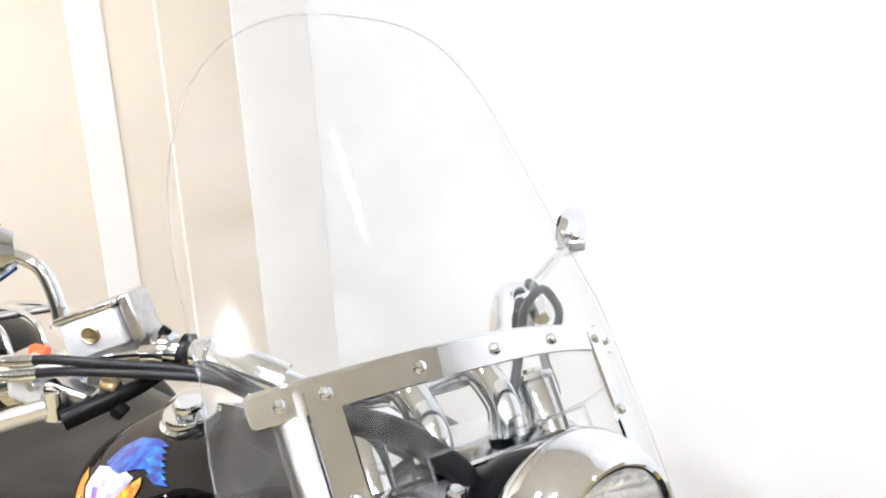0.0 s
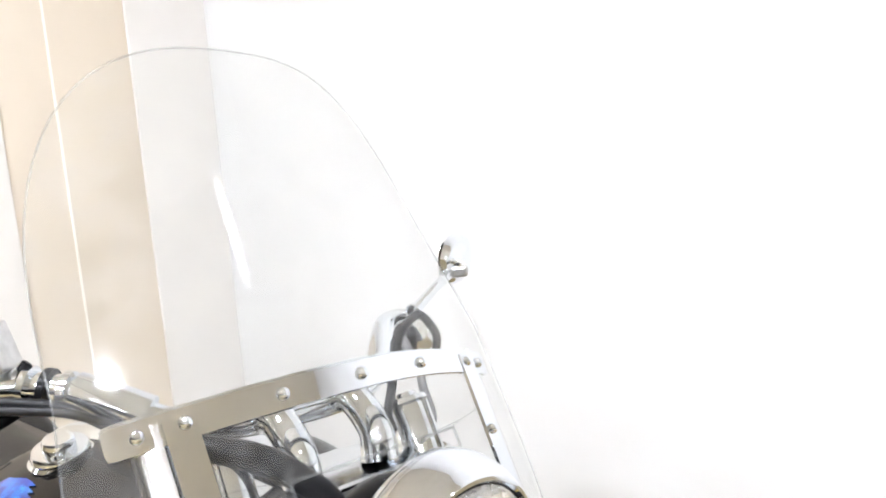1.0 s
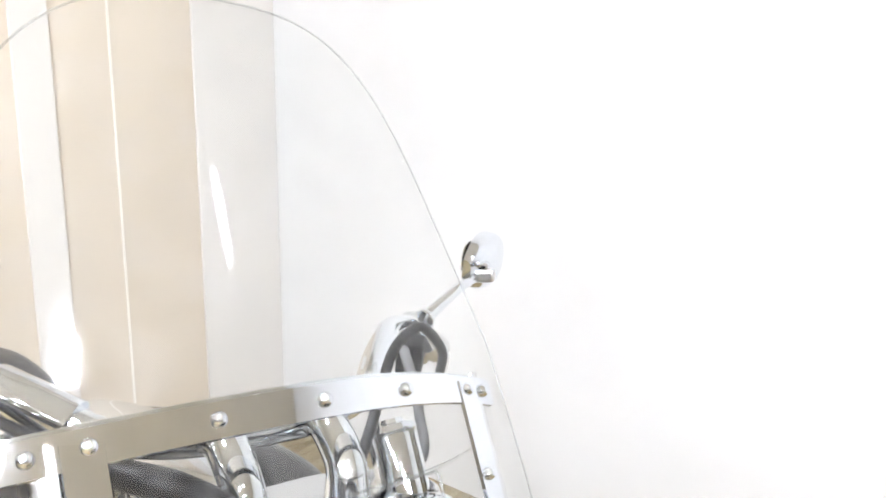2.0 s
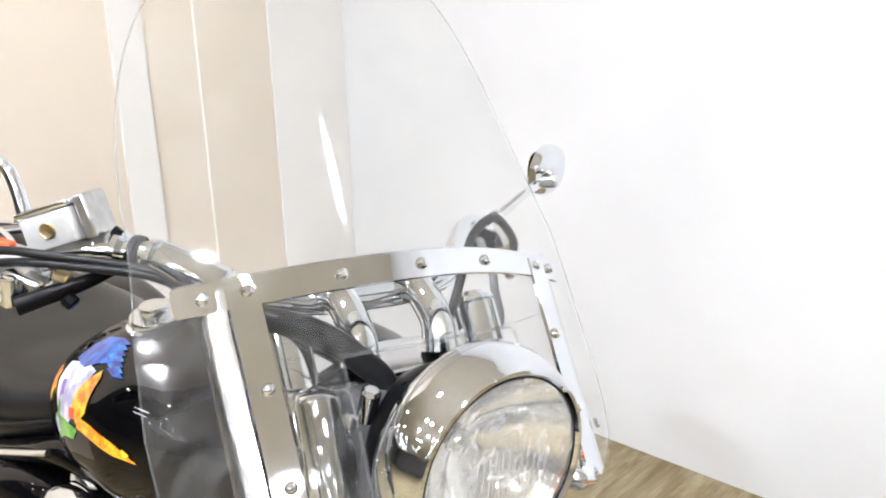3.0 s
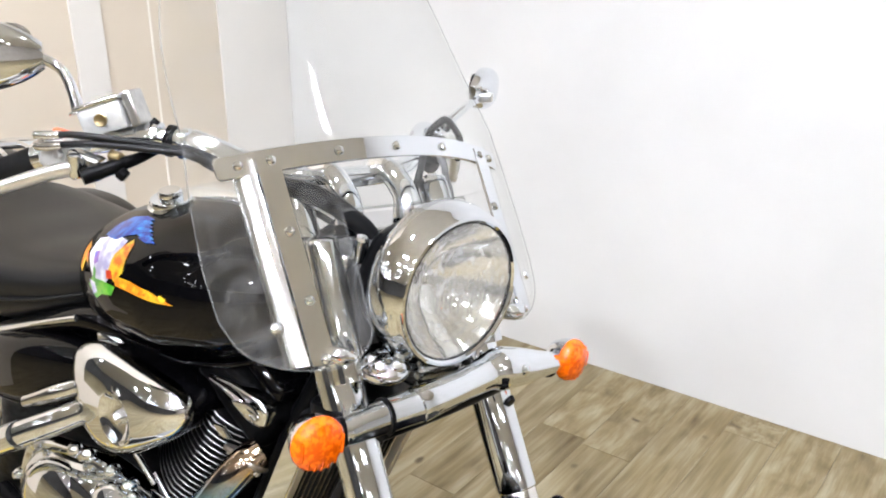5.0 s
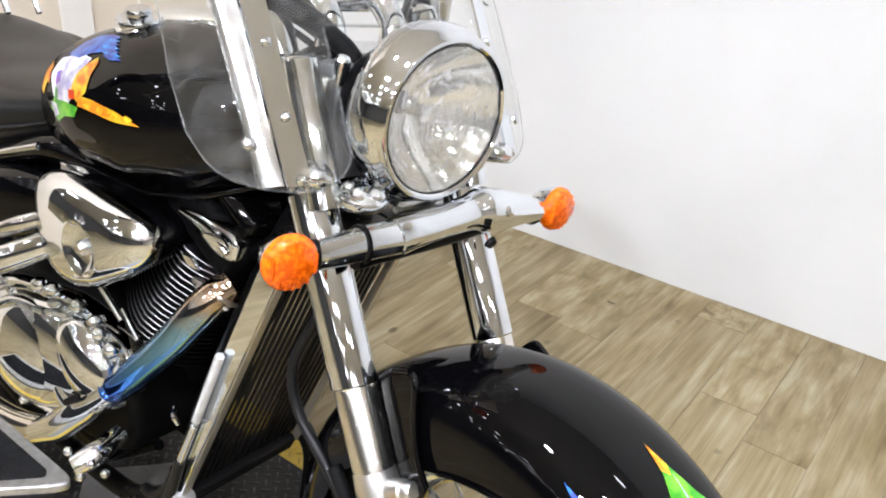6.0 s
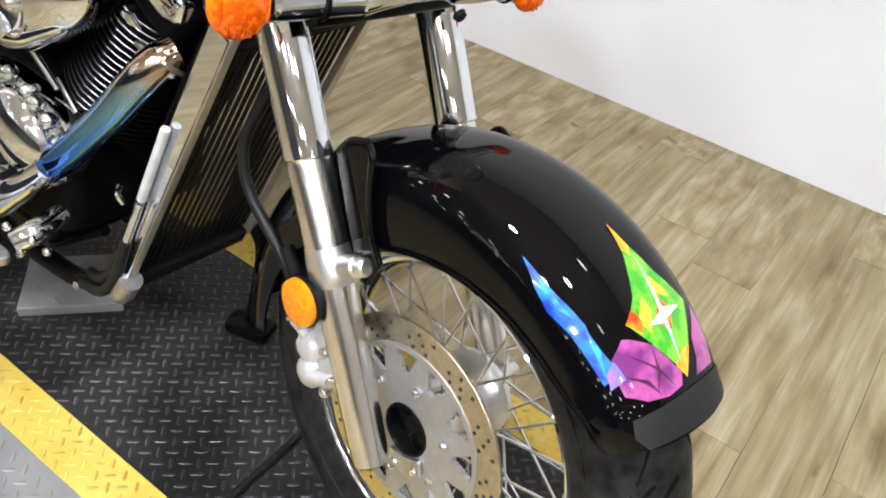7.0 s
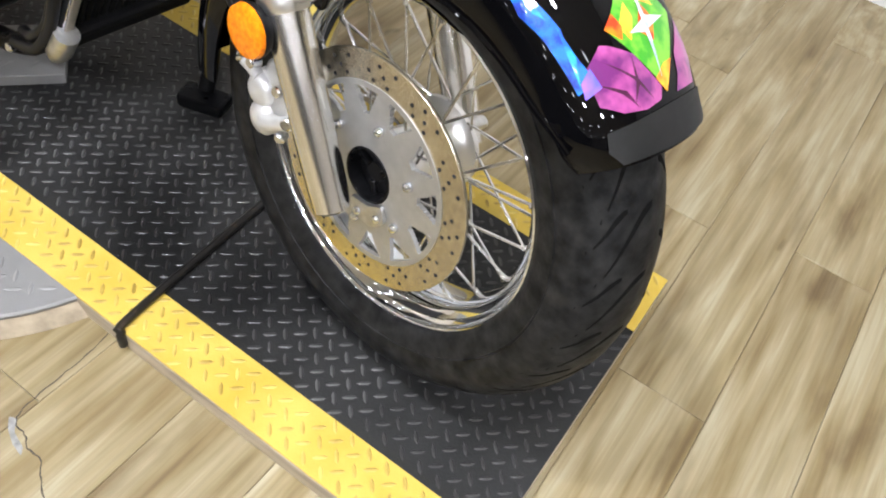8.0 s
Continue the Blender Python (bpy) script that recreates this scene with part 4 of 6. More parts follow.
# headlamp
HC = Vector((-0.232, 0.0, 0.902))
hm = along(HC, HC + Vector((1, 0, -0.03)))
head = part("headlamp", lathe([(0.0895, 0.004), (0.0925, 0.0068), (0.0960, 0.0065), (0.0985, 0.003), (0.0990, -0.002), (0.1030, -0.007), (0.1062, -0.016), (0.1082, -0.028), (0.1085, -0.040), (0.1070, -0.048), (0.103, -0.052), (0.098, -0.051), (0.093, -0.030), (0.0893, 0.000)], 72, hm, closed=True), CHROME, bike, "large round chrome headlamp with clear glass", FORK)
part("gasket", lathe([(0.0881, 0.0040), (0.0893, 0.0046), (0.0896, 0.001), (0.0881, 0.000)], 72, hm, closed=True), RUBBER, head, "", FORK)
part("headlamp_glass", lathe([(0, 0.0135), (0.03, 0.0125), (0.055, 0.0098), (0.075, 0.0065), (0.089, 0.0030)], 64, hm), HEAD_GLASS, head, "clear headlamp glass", FORK)
part("reflector_bowl", lathe([(0.089, -0.001), (0.082, -0.012), (0.068, -0.030), (0.048, -0.048), (0.026, -0.060), (0.013, -0.064), (0.013, -0.068), (0, -0.068)], 64, hm), REFLECTOR_BOWL, head, "silvered bowl", FORK)
part("bulb", lathe([(0, -0.030), (0.006, -0.031), (0.008, -0.036), (0.008, -0.055), (0.011, -0.058), (0.011, -0.066), (0, -0.066)], 20, hm), CHROME_DULL, head, "", FORK)
for k in range(-6, 7):
    yy = k * 0.0075
    lo = -0.018
    part("glass_flute", tube([hm @ Vector((yy, lo, 0.0085)), hm @ Vector((yy, lo + 0.022, 0.0095)), hm @ Vector((yy, lo + 0.044, 0.0080))], 0.0011, 5, 3), HEAD_GLASS, head, "", FORK)
hs = along(HC + Vector((0, 0, -0.012)), HC + Vector((1, 0, -0.042)))
part("headlamp_shell", lathe([(0.087, -0.046), (0.0885, -0.056), (0.0875, -0.078), (0.080, -0.102), (0.066, -0.126), (0.042, -0.142), (0, -0.148)], 56, hs), ENAMEL, head, "black headlamp shell", FORK)
part("shell_band", lathe([(0.0865, -0.062), (0.0905, -0.064), (0.0905, -0.071), (0.0860, -0.073)], 56, hs, closed=True), ENAMEL, head, "", FORK)
for k in range(9):
    a = radians(100 + 20 * k)
    c = hs @ Vector((0.0895 * math.cos(a), 0.0895 * math.sin(a), -0.058))
    part("band_clip", ball(c, 0.006, 0.006, 0.006, 10, 6), ENAMEL, head, "", FORK)
part("headlamp_mount", box(-0.33, -0.25, -0.04, 0.04, 0.768, 0.80, 0.008), CHROME_DULL, head, "", FORK)
hc_ = part("horn_cover", ball((-0.262, -0.088, 0.808), 0.034, 0.032, 0.018, 22, 12), CHROME, bike, "small lumpy chrome cover", FORK)
for a, r_ in ((0.2, 0.012), (1.5, 0.010), (2.7, 0.013), (4.0, 0.011), (5.2, 0.012)):
    part("cover_lobe", ball((-0.258 + 0.018 * math.cos(a), -0.088 + 0.018 * math.sin(a), 0.817), r_, r_, 0.011, 14, 8), CHROME, hc_, "", FORK)

# chrome headlamp stays beside the fork tubes
for y in (-0.12, 0.12):
    stay = part("headlamp_stay", tube([(-0.357, y, 0.945), (-0.330, y, 0.888), (-0.284, y, 0.790)], 0.0215, 28, 4), CHROME, bike, "chrome headlamp stay", FORK)
    part("stay_cap", ball((-0.357, y, 0.946), 0.021, 0.021, 0.010, 20, 10), CHROME, stay, "", FORK)
    part("stay_knob", ball((-0.345, y + (0.028 if y < 0 else -0.028), 0.920), 0.009, 0.010, 0.012, 14, 8), CHROME, stay, "", FORK)

# yokes, risers, handlebar
yoke = part("top_yoke", slab(rounded([(-0.372, -0.150), (-0.372, 0.150), (-0.435, 0.150), (-0.462, 0.06), (-0.462, -0.06), (-0.435, -0.150)], 0.022), 0.030, pose(0, 0, 0.920, 0, 0, 0), 0.006), CHROME_DULL, bike, "chrome top yoke", FORK)
part("yoke_cover", slab(rounded([(-0.345, -0.155), (-0.345, 0.155), (-0.375, 0.155), (-0.375, -0.155)], 0.01), 0.048, pose(0, 0, 0.930, 0, -12, 0), 0.008), CHROME, yoke, "chrome cover plate", FORK)
part("lower_yoke", slab(rounded([(-0.265, -0.150), (-0.265, 0.150), (-0.335, 0.150), (-0.37, 0.06), (-0.37, -0.06), (-0.335, -0.150)], 0.022), 0.034, pose(0, 0, 0.770, 0, -9, 0), 0.006), ENAMEL, bike, "black lower yoke", FORK)
part("fork_shroud", box(-0.385, -0.335, -0.085, 0.085, 0.80, 0.945, 0.012), mat("shroud_grey", (0.10, 0.10, 0.10), 0.3, 0.4), bike, "dark panel behind the headlamp", FORK)
for y in (-0.075, 0.075):
    part("yoke_bolt", rod((-0.345, y, 0.92), (-0.335, y, 0.955), 0.010, 12, round_end=0.003), CHROME, yoke, "", FORK)
hb = part("handlebar", tube([(-0.80, -0.412, 0.950), (-0.71, -0.345, 0.998), (-0.645, -0.285, 1.030), (-0.585, -0.222, 1.044), (-0.53, -0.172, 1.030), (-0.492, -0.13, 1.010), (-0.470, -0.07, 1.002), (-0.466, 0, 1.001), (-0.470, 0.07, 1.002), (-0.492, 0.13, 1.010), (-0.53, 0.172, 1.030), (-0.575, 0.225, 1.044), (-0.61, 0.285, 1.032), (-0.67, 0.345, 1.0), (-0.75, 0.412, 0.950)],
                            0.0150, 18, 6), CHROME, bike, "wide chrome handlebar", FORK)
for y in (-0.05, 0.05):
    part("riser", tube([(-0.395, y, 0.955), (-0.405, y, 0.985), (-0.440, y, 1.010), (-0.470, y, 1.008)], [0.021, 0.018, 0.018, 0.021], 20, 6), CHROME, hb, "curved chrome riser", FORK)
    part("riser_bolt", lathe([(0, 0.006), (0.008, 0.005), (0.010, 0), (0, 0)], 14, Matrix.Translation((-0.470, y, 1.026))), CHROME, hb, "", FORK)
part("sleeve", tube([(-0.555, -0.195, 1.040), (-0.53, -0.172, 1.030), (-0.505, -0.148, 1.018)], 0.0205, 20, 4), CHROME, hb, "", FORK)
for s in (-1, 1):
    gx = -0.80 if s < 0 else -0.75
    g = part("grip", tube([(gx + 0.10, s * 0.338, 1.002), (gx + 0.05, s * 0.374, 0.976), (gx - 0.012, s * 0.421, 0.944)], [0.0185, 0.0180, 0.0185], 18, 5), RUBBER, hb, "black rubber grip", FORK)
    part("grip_end", ball((gx - 0.014, s * 0.424, 0.943), 0.019, 0.019, 0.019, 16, 10), CHROME, g, "", FORK)
    k = 0.0 if s < 0 else 0.042
    con = part("control_housing", box(-0.032, 0.032, -0.022, 0.022, -0.024, 0.024, 0.008, 3, m=Matrix.Translation((-0.672 + k, s * 0.312, 1.012)) @ pose(0, 0, 0, 0, 12, -s * 44)), CHROME_DULL, hb, "silver switch housing", FORK)
    if s < 0:
        lever = [(-0.596, -0.330, 1.008), (-0.614, -0.355, 0.999), (-0.637, -0.385, 0.985), (-0.660, -0.415, 0.970), (-0.700, -0.445, 0.952)]
        part("lever_bracket", tube([(-0.582, -0.325, 0.998), (-0.575, -0.285, 1.012), (-0.572, -0.255, 1.022), (-0.570, -0.228, 1.034)], [0.010, 0.009, 0.007, 0.005], 12, 4), ENAMEL, con, "black lever bracket", FORK)
        part("bracket_lug", rod((-0.572, -0.283, 1.006), (-0.566, -0.276, 0.998), 0.0085, 12, round_end=0.002), ENAMEL, con, "", FORK)
        part("brass_fitting", rod((-0.590, -0.286, 1.024), (-0.574, -0.278, 1.020), 0.008, 10, round_end=0.002), SCREW, con, "brass fitting", FORK)
        part("lever_perch", box(-0.022, 0.022, -0.013, 0.013, -0.017, 0.015, 0.005, 3, m=Matrix.Translation((-0.605, -0.312, 1.010)) @ pose(0, 0, 0, 0, 14, 42)), CHROME_DULL, con, "", FORK)
        pod = part("switch_pod", box(-0.026, 0.026, -0.019, 0.019, -0.021, 0.021, 0.007, 3, m=Matrix.Translation((-0.655, -0.318, 1.014)) @ pose(0, 0, 0, 0, 18, 43)), SILVER, con, "silver switch pod", FORK)
        part("pod_collar", tube([(-0.690, -0.338, 1.006), (-0.678, -0.330, 1.010)], 0.0225, 18, 2), CHROME_DULL, con, "", FORK)
        part("pod_screw", rod((-0.640, -0.330, 1.018), (-0.634, -0.338, 1.018), 0.005, 10, round_end=0.001), STEEL, con, "", FORK)
        part("pivot_bolt", rod((-0.594, -0.328, 0.996), (-0.592, -0.330, 1.026), 0.0085, 12, round_end=0.002), CHROME, con, "", FORK)
    else:
        lever = [(-0.632 + k, 0.318, 1.004), (-0.660 + k, 0.350, 0.988), (-0.690 + k, 0.380, 0.966), (-0.715 + k, 0.405, 0.948), (-0.742 + k, 0.428, 0.928)]
        part("lever_perch", tube([(-0.615 + k, 0.283, 1.026), (-0.628 + k, 0.310, 1.010), (-0.645 + k, 0.322, 1.000)], [0.016, 0.018, 0.014], 14, 4), CHROME_DULL, con, "", FORK)
        part("switch_block", box(-0.02, 0.02, -0.016, 0.016, -0.02, 0.02, 0.004, 2, m=Matrix.Translation((-0.620 + k, 0.262, 1.010)) @ pose(0, 0, 0, 0, 10, -44)), PLASTIC, con, "black switch", FORK)
    part("lever", tube(lever, [0.012, 0.0115, 0.0105, 0.0095, 0.0075], 14, 5, flat=0.75), ALU, con, "polished lever", FORK)
    part("lever_tip", ball(lever[-1], 0.010, 0.010, 0.010, 14, 8), ALU, con, "", FORK)
rm = Matrix.Translation((-0.628, -0.268, 1.066)) @ pose(0, 0, 0, 0, 0, 0) @ Matrix(((-0.70, 0.71, 0, 0), (-0.71, -0.70, 0, 0), (0, 0, 1, 0), (0, 0, 0, 1))) @ pose(0, 0, 0, 0, 21, 0)
res = part("brake_reservoir", slab(rounded([(-0.026, -0.022), (0.033, -0.024), (0.033, 0.026), (-0.026, 0.026)], 0.005), 0.036, rm @ Matrix.Translation((0, 0, -0.018)), 0.003), SILVER, bike, "square silver brake fluid reservoir", FORK)
part("reservoir_lid", slab(rounded([(-0.028, -0.024), (0.035, -0.026), (0.035, 0.028), (-0.028, 0.028)], 0.005), 0.006, rm @ Matrix.Translation((0, 0, 0.0185)), 0.002), CHROME_DULL, res, "", FORK)
part("sight_glass", lathe([(0, 0.0015), (0.006, 0.001), (0.0075, 0.002), (0.0088, 0.001), (0.0088, -0.002), (0, -0.002)], 20, rm @ Matrix.Translation((0.004, 0.0265, 0.0)) @ pose(0, 0, 0, -90, 0, 0)), SCREW, res, "round brass-coloured sight glass", FORK)
part("reservoir_flange", box(-0.042, -0.028, -0.022, 0.020, -0.020, 0.026, 0.003, 2, m=rm), STEEL, res, "", FORK)
part("kill_switch", box(-0.009, 0.009, -0.006, 0.006, -0.005, 0.005, 0.002, 2, m=Matrix.Translation((-0.672, -0.318, 1.040)) @ pose(0, 0, 0, 0, 10, 44)), ORANGE, hb, "red switch", FORK)
for path in ([(-0.643, -0.345, 1.028), (-0.617, -0.322, 1.034), (-0.591, -0.300, 1.037), (-0.546, -0.245, 1.035), (-0.520, -0.215, 1.032), (-0.505, -0.185, 1.018), (-0.480, -0.150, 0.996), (-0.43, -0.09, 0.97), (-0.41, -0.03, 0.93)],
             [(-0.642, -0.345, 1.042), (-0.619, -0.325, 1.046), (-0.591, -0.300, 1.046), (-0.572, -0.272, 1.043), (-0.553, -0.242, 1.040), (-0.530, -0.212, 1.034), (-0.505, -0.178, 1.012), (-0.44, -0.09, 0.985), (-0.415, -0.02, 0.94)]):
    cab = part("throttle_cable", tube(path, 0.0046, 10, 6), HOSE, hb, "black control cable", FORK)
    part("cable_end", tube([Vector(path[0]) + Vector((-0.013, -0.010, -0.001)), path[0], Vector(path[0]).lerp(Vector(path[1]), 0.6)], [0.0052, 0.0066, 0.0058], 12, 3), CHROME_DULL, cab, "chrome cable end", FORK)
clamp = part("bar_clamp", tube([(-0.602, -0.240, 1.042), (-0.590, -0.228, 1.044)], 0.0195, 20, 2), CHROME, hb, "", FORK)
for q in (0.0, 0.5, 1.0):
    c = Vector((-0.590, -0.228, 1.0438)).lerp(Vector((-0.562, -0.203, 1.040)), q)
    part("clamp_rib", tube([c, c + Vector((0.005, 0.0046, -0.0006))], 0.0212, 20, 2), CHROME if q != 0.5 else ENAMEL, clamp, "", FORK)
part("clamp_screw", rod((-0.588, -0.232, 1.060), (-0.586, -0.226, 1.068), 0.0055, 10, round_end=0.001), ENAMEL, clamp, "", FORK)
part("wiring_loom", tube([(-0.47, -0.165, 1.012), (-0.425, -0.138, 1.006), (-0.400, -0.112, 1.000), (-0.385, -0.085, 0.986), (-0.372, -0.066, 0.970), (-0.360, -0.046, 0.950), (-0.350, -0.03, 0.91)], [0.010, 0.012, 0.0135, 0.0135, 0.013, 0.013, 0.013], 14, 6), HOSE, hb, "black cable sleeve", FORK)
part("clutch_cable", tube([(-0.400, 0.050, 0.920), (-0.408, 0.060, 0.945), (-0.416, 0.075, 0.975), (-0.433, 0.100, 1.008), (-0.453, 0.125, 1.042), (-0.467, 0.145, 1.060), (-0.473, 0.165, 1.072), (-0.476, 0.185, 1.077), (-0.481, 0.210, 1.061), (-0.487, 0.230, 1.039), (-0.500, 0.240, 1.008)], 0.0055, 12, 5), HOSE, hb, "looped black clutch cable", FORK)
part("wire", tube([(-0.530, 0.21, 1.035), (-0.505, 0.200, 1.021), (-0.483, 0.195, 1.004), (-0.465, 0.185, 0.986), (-0.436, 0.170, 0.966), (-0.425, 0.155, 0.952), (-0.412, 0.120, 0.936), (-0.40, 0.08, 0.92)], 0.0058, 10, 6), mat("grey_cable", (0.11, 0.11, 0.11), 0.45), hb, "grey cable", FORK)

# mirrors
def mirror(center, mm, stem, label):
    b = bmesh.new()
    rings = []
    for k in range(13):
        t = k / 12
        s = math.sin(math.pi * (0.06 + 0.88 * t)) ** 0.62
        x = -0.088 + 0.176 * t
        ring = []
        for j in range(28):
            a = 2 * math.pi * j / 28
            ca, sa = math.cos(a), math.sin(a)
            dx = 0.034 * max(0, ca) ** 0.75 if ca > 0 else -0.006
            ring.append(mm @ Vector((x, dx * s, 0.048 * s * math.copysign(abs(sa) ** 0.82, sa) - 0.006 * (1 - t))))
        rings.append(ring)
    loft(rings, b)
    mi = part("mirror", b, CHROME, bike, label, FORK)
    part("mirror_glass", slab(rounded([(-0.078, -0.036), (0.078, -0.040), (0.082, 0.030), (-0.078, 0.036)], 0.03), 0.002, mm @ pose(0, -0.0065, 0, 90, 0, 0)), MIRROR, mi, "mirror glass", FORK)
    part("mirror_stem", tube(stem, [0.0085, 0.0075, 0.007, 0.007, 0.009], 14, 6), CHROME, mi, "chrome stem", FORK)
    part("stem_nut", tube([stem[0], Vector(stem[0]) * 0.85 + Vector(stem[1]) * 0.15], 0.013, 8, 2), CHROME, mi, "", FORK)


mr_ = Matrix.Translation((-0.728, -0.408, 1.136)) @ Matrix(((-0.42, 0.90, 0, 0), (-0.90, -0.42, 0, 0), (0, 0, 1, 0), (0, 0, 0, 1))) @ pose(0, 0, 0, 0, 4, 0)
mirror(None, mr_, [(-0.656, -0.300, 1.066), (-0.662, -0.304, 1.092), (-0.672, -0.312, 1.118), (-0.684, -0.326, 1.130), (-0.70, -0.345, 1.134)], "teardrop chrome mirror on a bent stem")
ml_ = Matrix.Translation((-0.640, 0.425, 1.112)) @ Matrix(((-0.45, 0.893, 0, 0), (0.893, 0.45, 0, 0), (0, 0, 1, 0), (0, 0, 0, 1))) @ pose(0, 0, 0, 0, -4, 0)
mirror(None, ml_ @ Matrix.Diagonal((0.74, 0.8, 0.8, 1)), [(-0.585, 0.285, 1.050), (-0.590, 0.315, 1.066), (-0.596, 0.350, 1.084), (-0.603, 0.375, 1.092), (-0.612, 0.395, 1.096)], "chrome mirror on a slanting stem")
clamp_m = Matrix.Translation((-0.606, 0.391, 1.101)) @ pose(0, 0, 0, 0, -8, 38)
bracket = part("mirror_bracket", box(-0.024, 0.020, -0.010, 0.014, -0.014, 0.003, 0.004, 2, m=clamp_m), STEEL, bike, "small metal clamp in front of the mirror", FORK)
part("clamp_cap", box(-0.018, 0.012, -0.008, 0.012, 0.002, 0.014, 0.004, 2, m=clamp_m @ pose(0, 0, 0, 0, 12, 0)), CHROME, bracket, "", FORK)
part("clamp_screw", ball((-0.597, 0.379, 1.113), 0.005, 0.005, 0.005, 12, 8), CHROME, bracket, "", FORK)

# windshield
def shield_pt(y, z, out=0.0):
    """The sheet: bowed across, and raked more steeply above the metal band."""
    up = max(0.0, z - 1.06)
    bow = 1.18 + 0.10 * min(1.0, up / 0.12)
    p = Vector((-0.372 - bow * y * y - (0.6 * (z - 1.06) if z < 1.06 else 0.815 * up - 0.305 * up * up), y, z))
    return p + Vector((1, 1.9 * y, 0.6)).normalized() * out


SHIELD_TOP = 1.380


def s_out(z):
    if z > 1.06:
        return 0.257 * max(0.0, 1 - ((z - 1.0) / (SHIELD_TOP - 1.0)) ** 2.54) ** (1 / 2.75)
    return float(np.interp(z, [0.824, 0.826, 0.832, 0.845, 0.875, 0.93, 1.0, 1.06], [0.178, 0.205, 0.232, 0.252, 0.265, 0.268, 0.264, 0.257]))


def s_in(z):
    if z > 0.989:
        return 0.0
    c = math.sqrt(max(0.0, 0.106 ** 2 - (z - 0.884) ** 2))
    return max(c, float(np.interp(z, [0.824, 0.828, 0.836, 0.85, 0.865], [0.170, 0.145, 0.125, 0.111, 0.104])))


zs = [0.824, 0.826, 0.829, 0.834, 0.841, 0.85, 0.862, 0.876, 0.892, 0.91, 0.93, 0.95, 0.965, 0.976, 0.984, 0.989, 0.9905, 1.0, 1.02, 1.04, 1.06]
zs += [1.06 + (SHIELD_TOP - 1.06) * math.sin(math.pi / 2 * k / 24) for k in range(1, 25)]
sb = bmesh.new()
for s in (-1, 1):
    prev = None
    for z in zs:
        a, o = s_in(z), s_out(z)
        row = [sb.verts.new(shield_pt(s * (a + (o - a) * k / 10), z)) for k in range(11)]
        if prev:
            for k in range(10):
                sb.faces.new((prev[k], prev[k + 1], row[k + 1], row[k]))
        prev = row
bmesh.ops.remove_doubles(sb, verts=sb.verts[:], dist=0.0004)
bmesh.ops.recalc_face_normals(sb, faces=sb.faces[:])
bmesh.ops.solidify(sb, geom=sb.faces[:], thickness=0.0032)
shield = part("windshield", sb, ACRYLIC, bike, "tall clear acrylic windshield with a polished metal band", FORK)
shield.visible_shadow = False
outl = [shield_pt(s_out(z), z) for z in zs[::1]] + [shield_pt(-s_out(z), z) for z in reversed(zs[:-1])]
low = [z for z in zs if z <= 0.989]
inner = [shield_pt(-s_in(z), z) for z in low] + [shield_pt(s_in(z), z) for z in reversed(low)]
eb = tube(outl, 0.0011, 6, 1)
part("shield_edge", eb, ACRYLIC_EDGE, shield, "pale edge of the sheet", FORK)
part("shield_edge", tube(inner, 0.0016, 6, 1), ACRYLIC_EDGE, shield, "pale edge of the sheet", FORK)


def strap(points, across, width, thick, out):
    """A metal strap that follows points (y, z) of the sheet."""
    rings = []
    for y, z in points:
        d = min(abs(y - points[0][0]), abs(y - points[-1][0])) if abs(points[0][0] - points[-1][0]) > 0.1 else 1.0
        rounding = 0.006 - math.sqrt(max(0.0, 0.006 ** 2 - max(0.0, 0.006 - d) ** 2))
        c = shield_pt(y, z, out)
        n = Vector((1, 1.9 * y, 0.6)).normalized()
        w = Vector(across(y, z)).normalized() * (width / 2 - rounding)
        rings.append([c - w, c - w * 0.94 + n * thick, c + w * 0.94 + n * thick, c + w])
    return loft(rings)


band_z = lambda y: 1.0592 - (0.52 if y < 0 else 0.77) * y * y
ys_b = [-0.232, -0.2315, -0.2305, -0.229] + [-0.2265 + 0.446 * k / 38 for k in range(39)] + [0.2220, 0.2235, 0.2245, 0.2250]
up_s = lambda y, z: (-0.6, 0, 1)
band = part("shield_band", strap([(y, band_z(y)) for y in ys_b], up_s, 0.0285, 0.003, 0.001), CHROME, shield, "polished curved band", FORK, angle=25)
part("inner_band", strap([(y, band_z(y) + 0.004) for y in ys_b], up_s, 0.0275, 0.003, -0.008), CHROME, shield, "", FORK, angle=25)
for y in (-0.208, -0.172, -0.088, -0.002, 0.084, 0.175, 0.204):
    n = Vector((1, 1.9 * y, 0.6)).normalized()
    c = shield_pt(y, band_z(y), 0.004)
    part("bolt", bolt, None, shield, "domed chrome bolt", FORK @ along(c, c + n) @ Matrix.Diagonal((1.05, 1.05, 1.3, 1)))
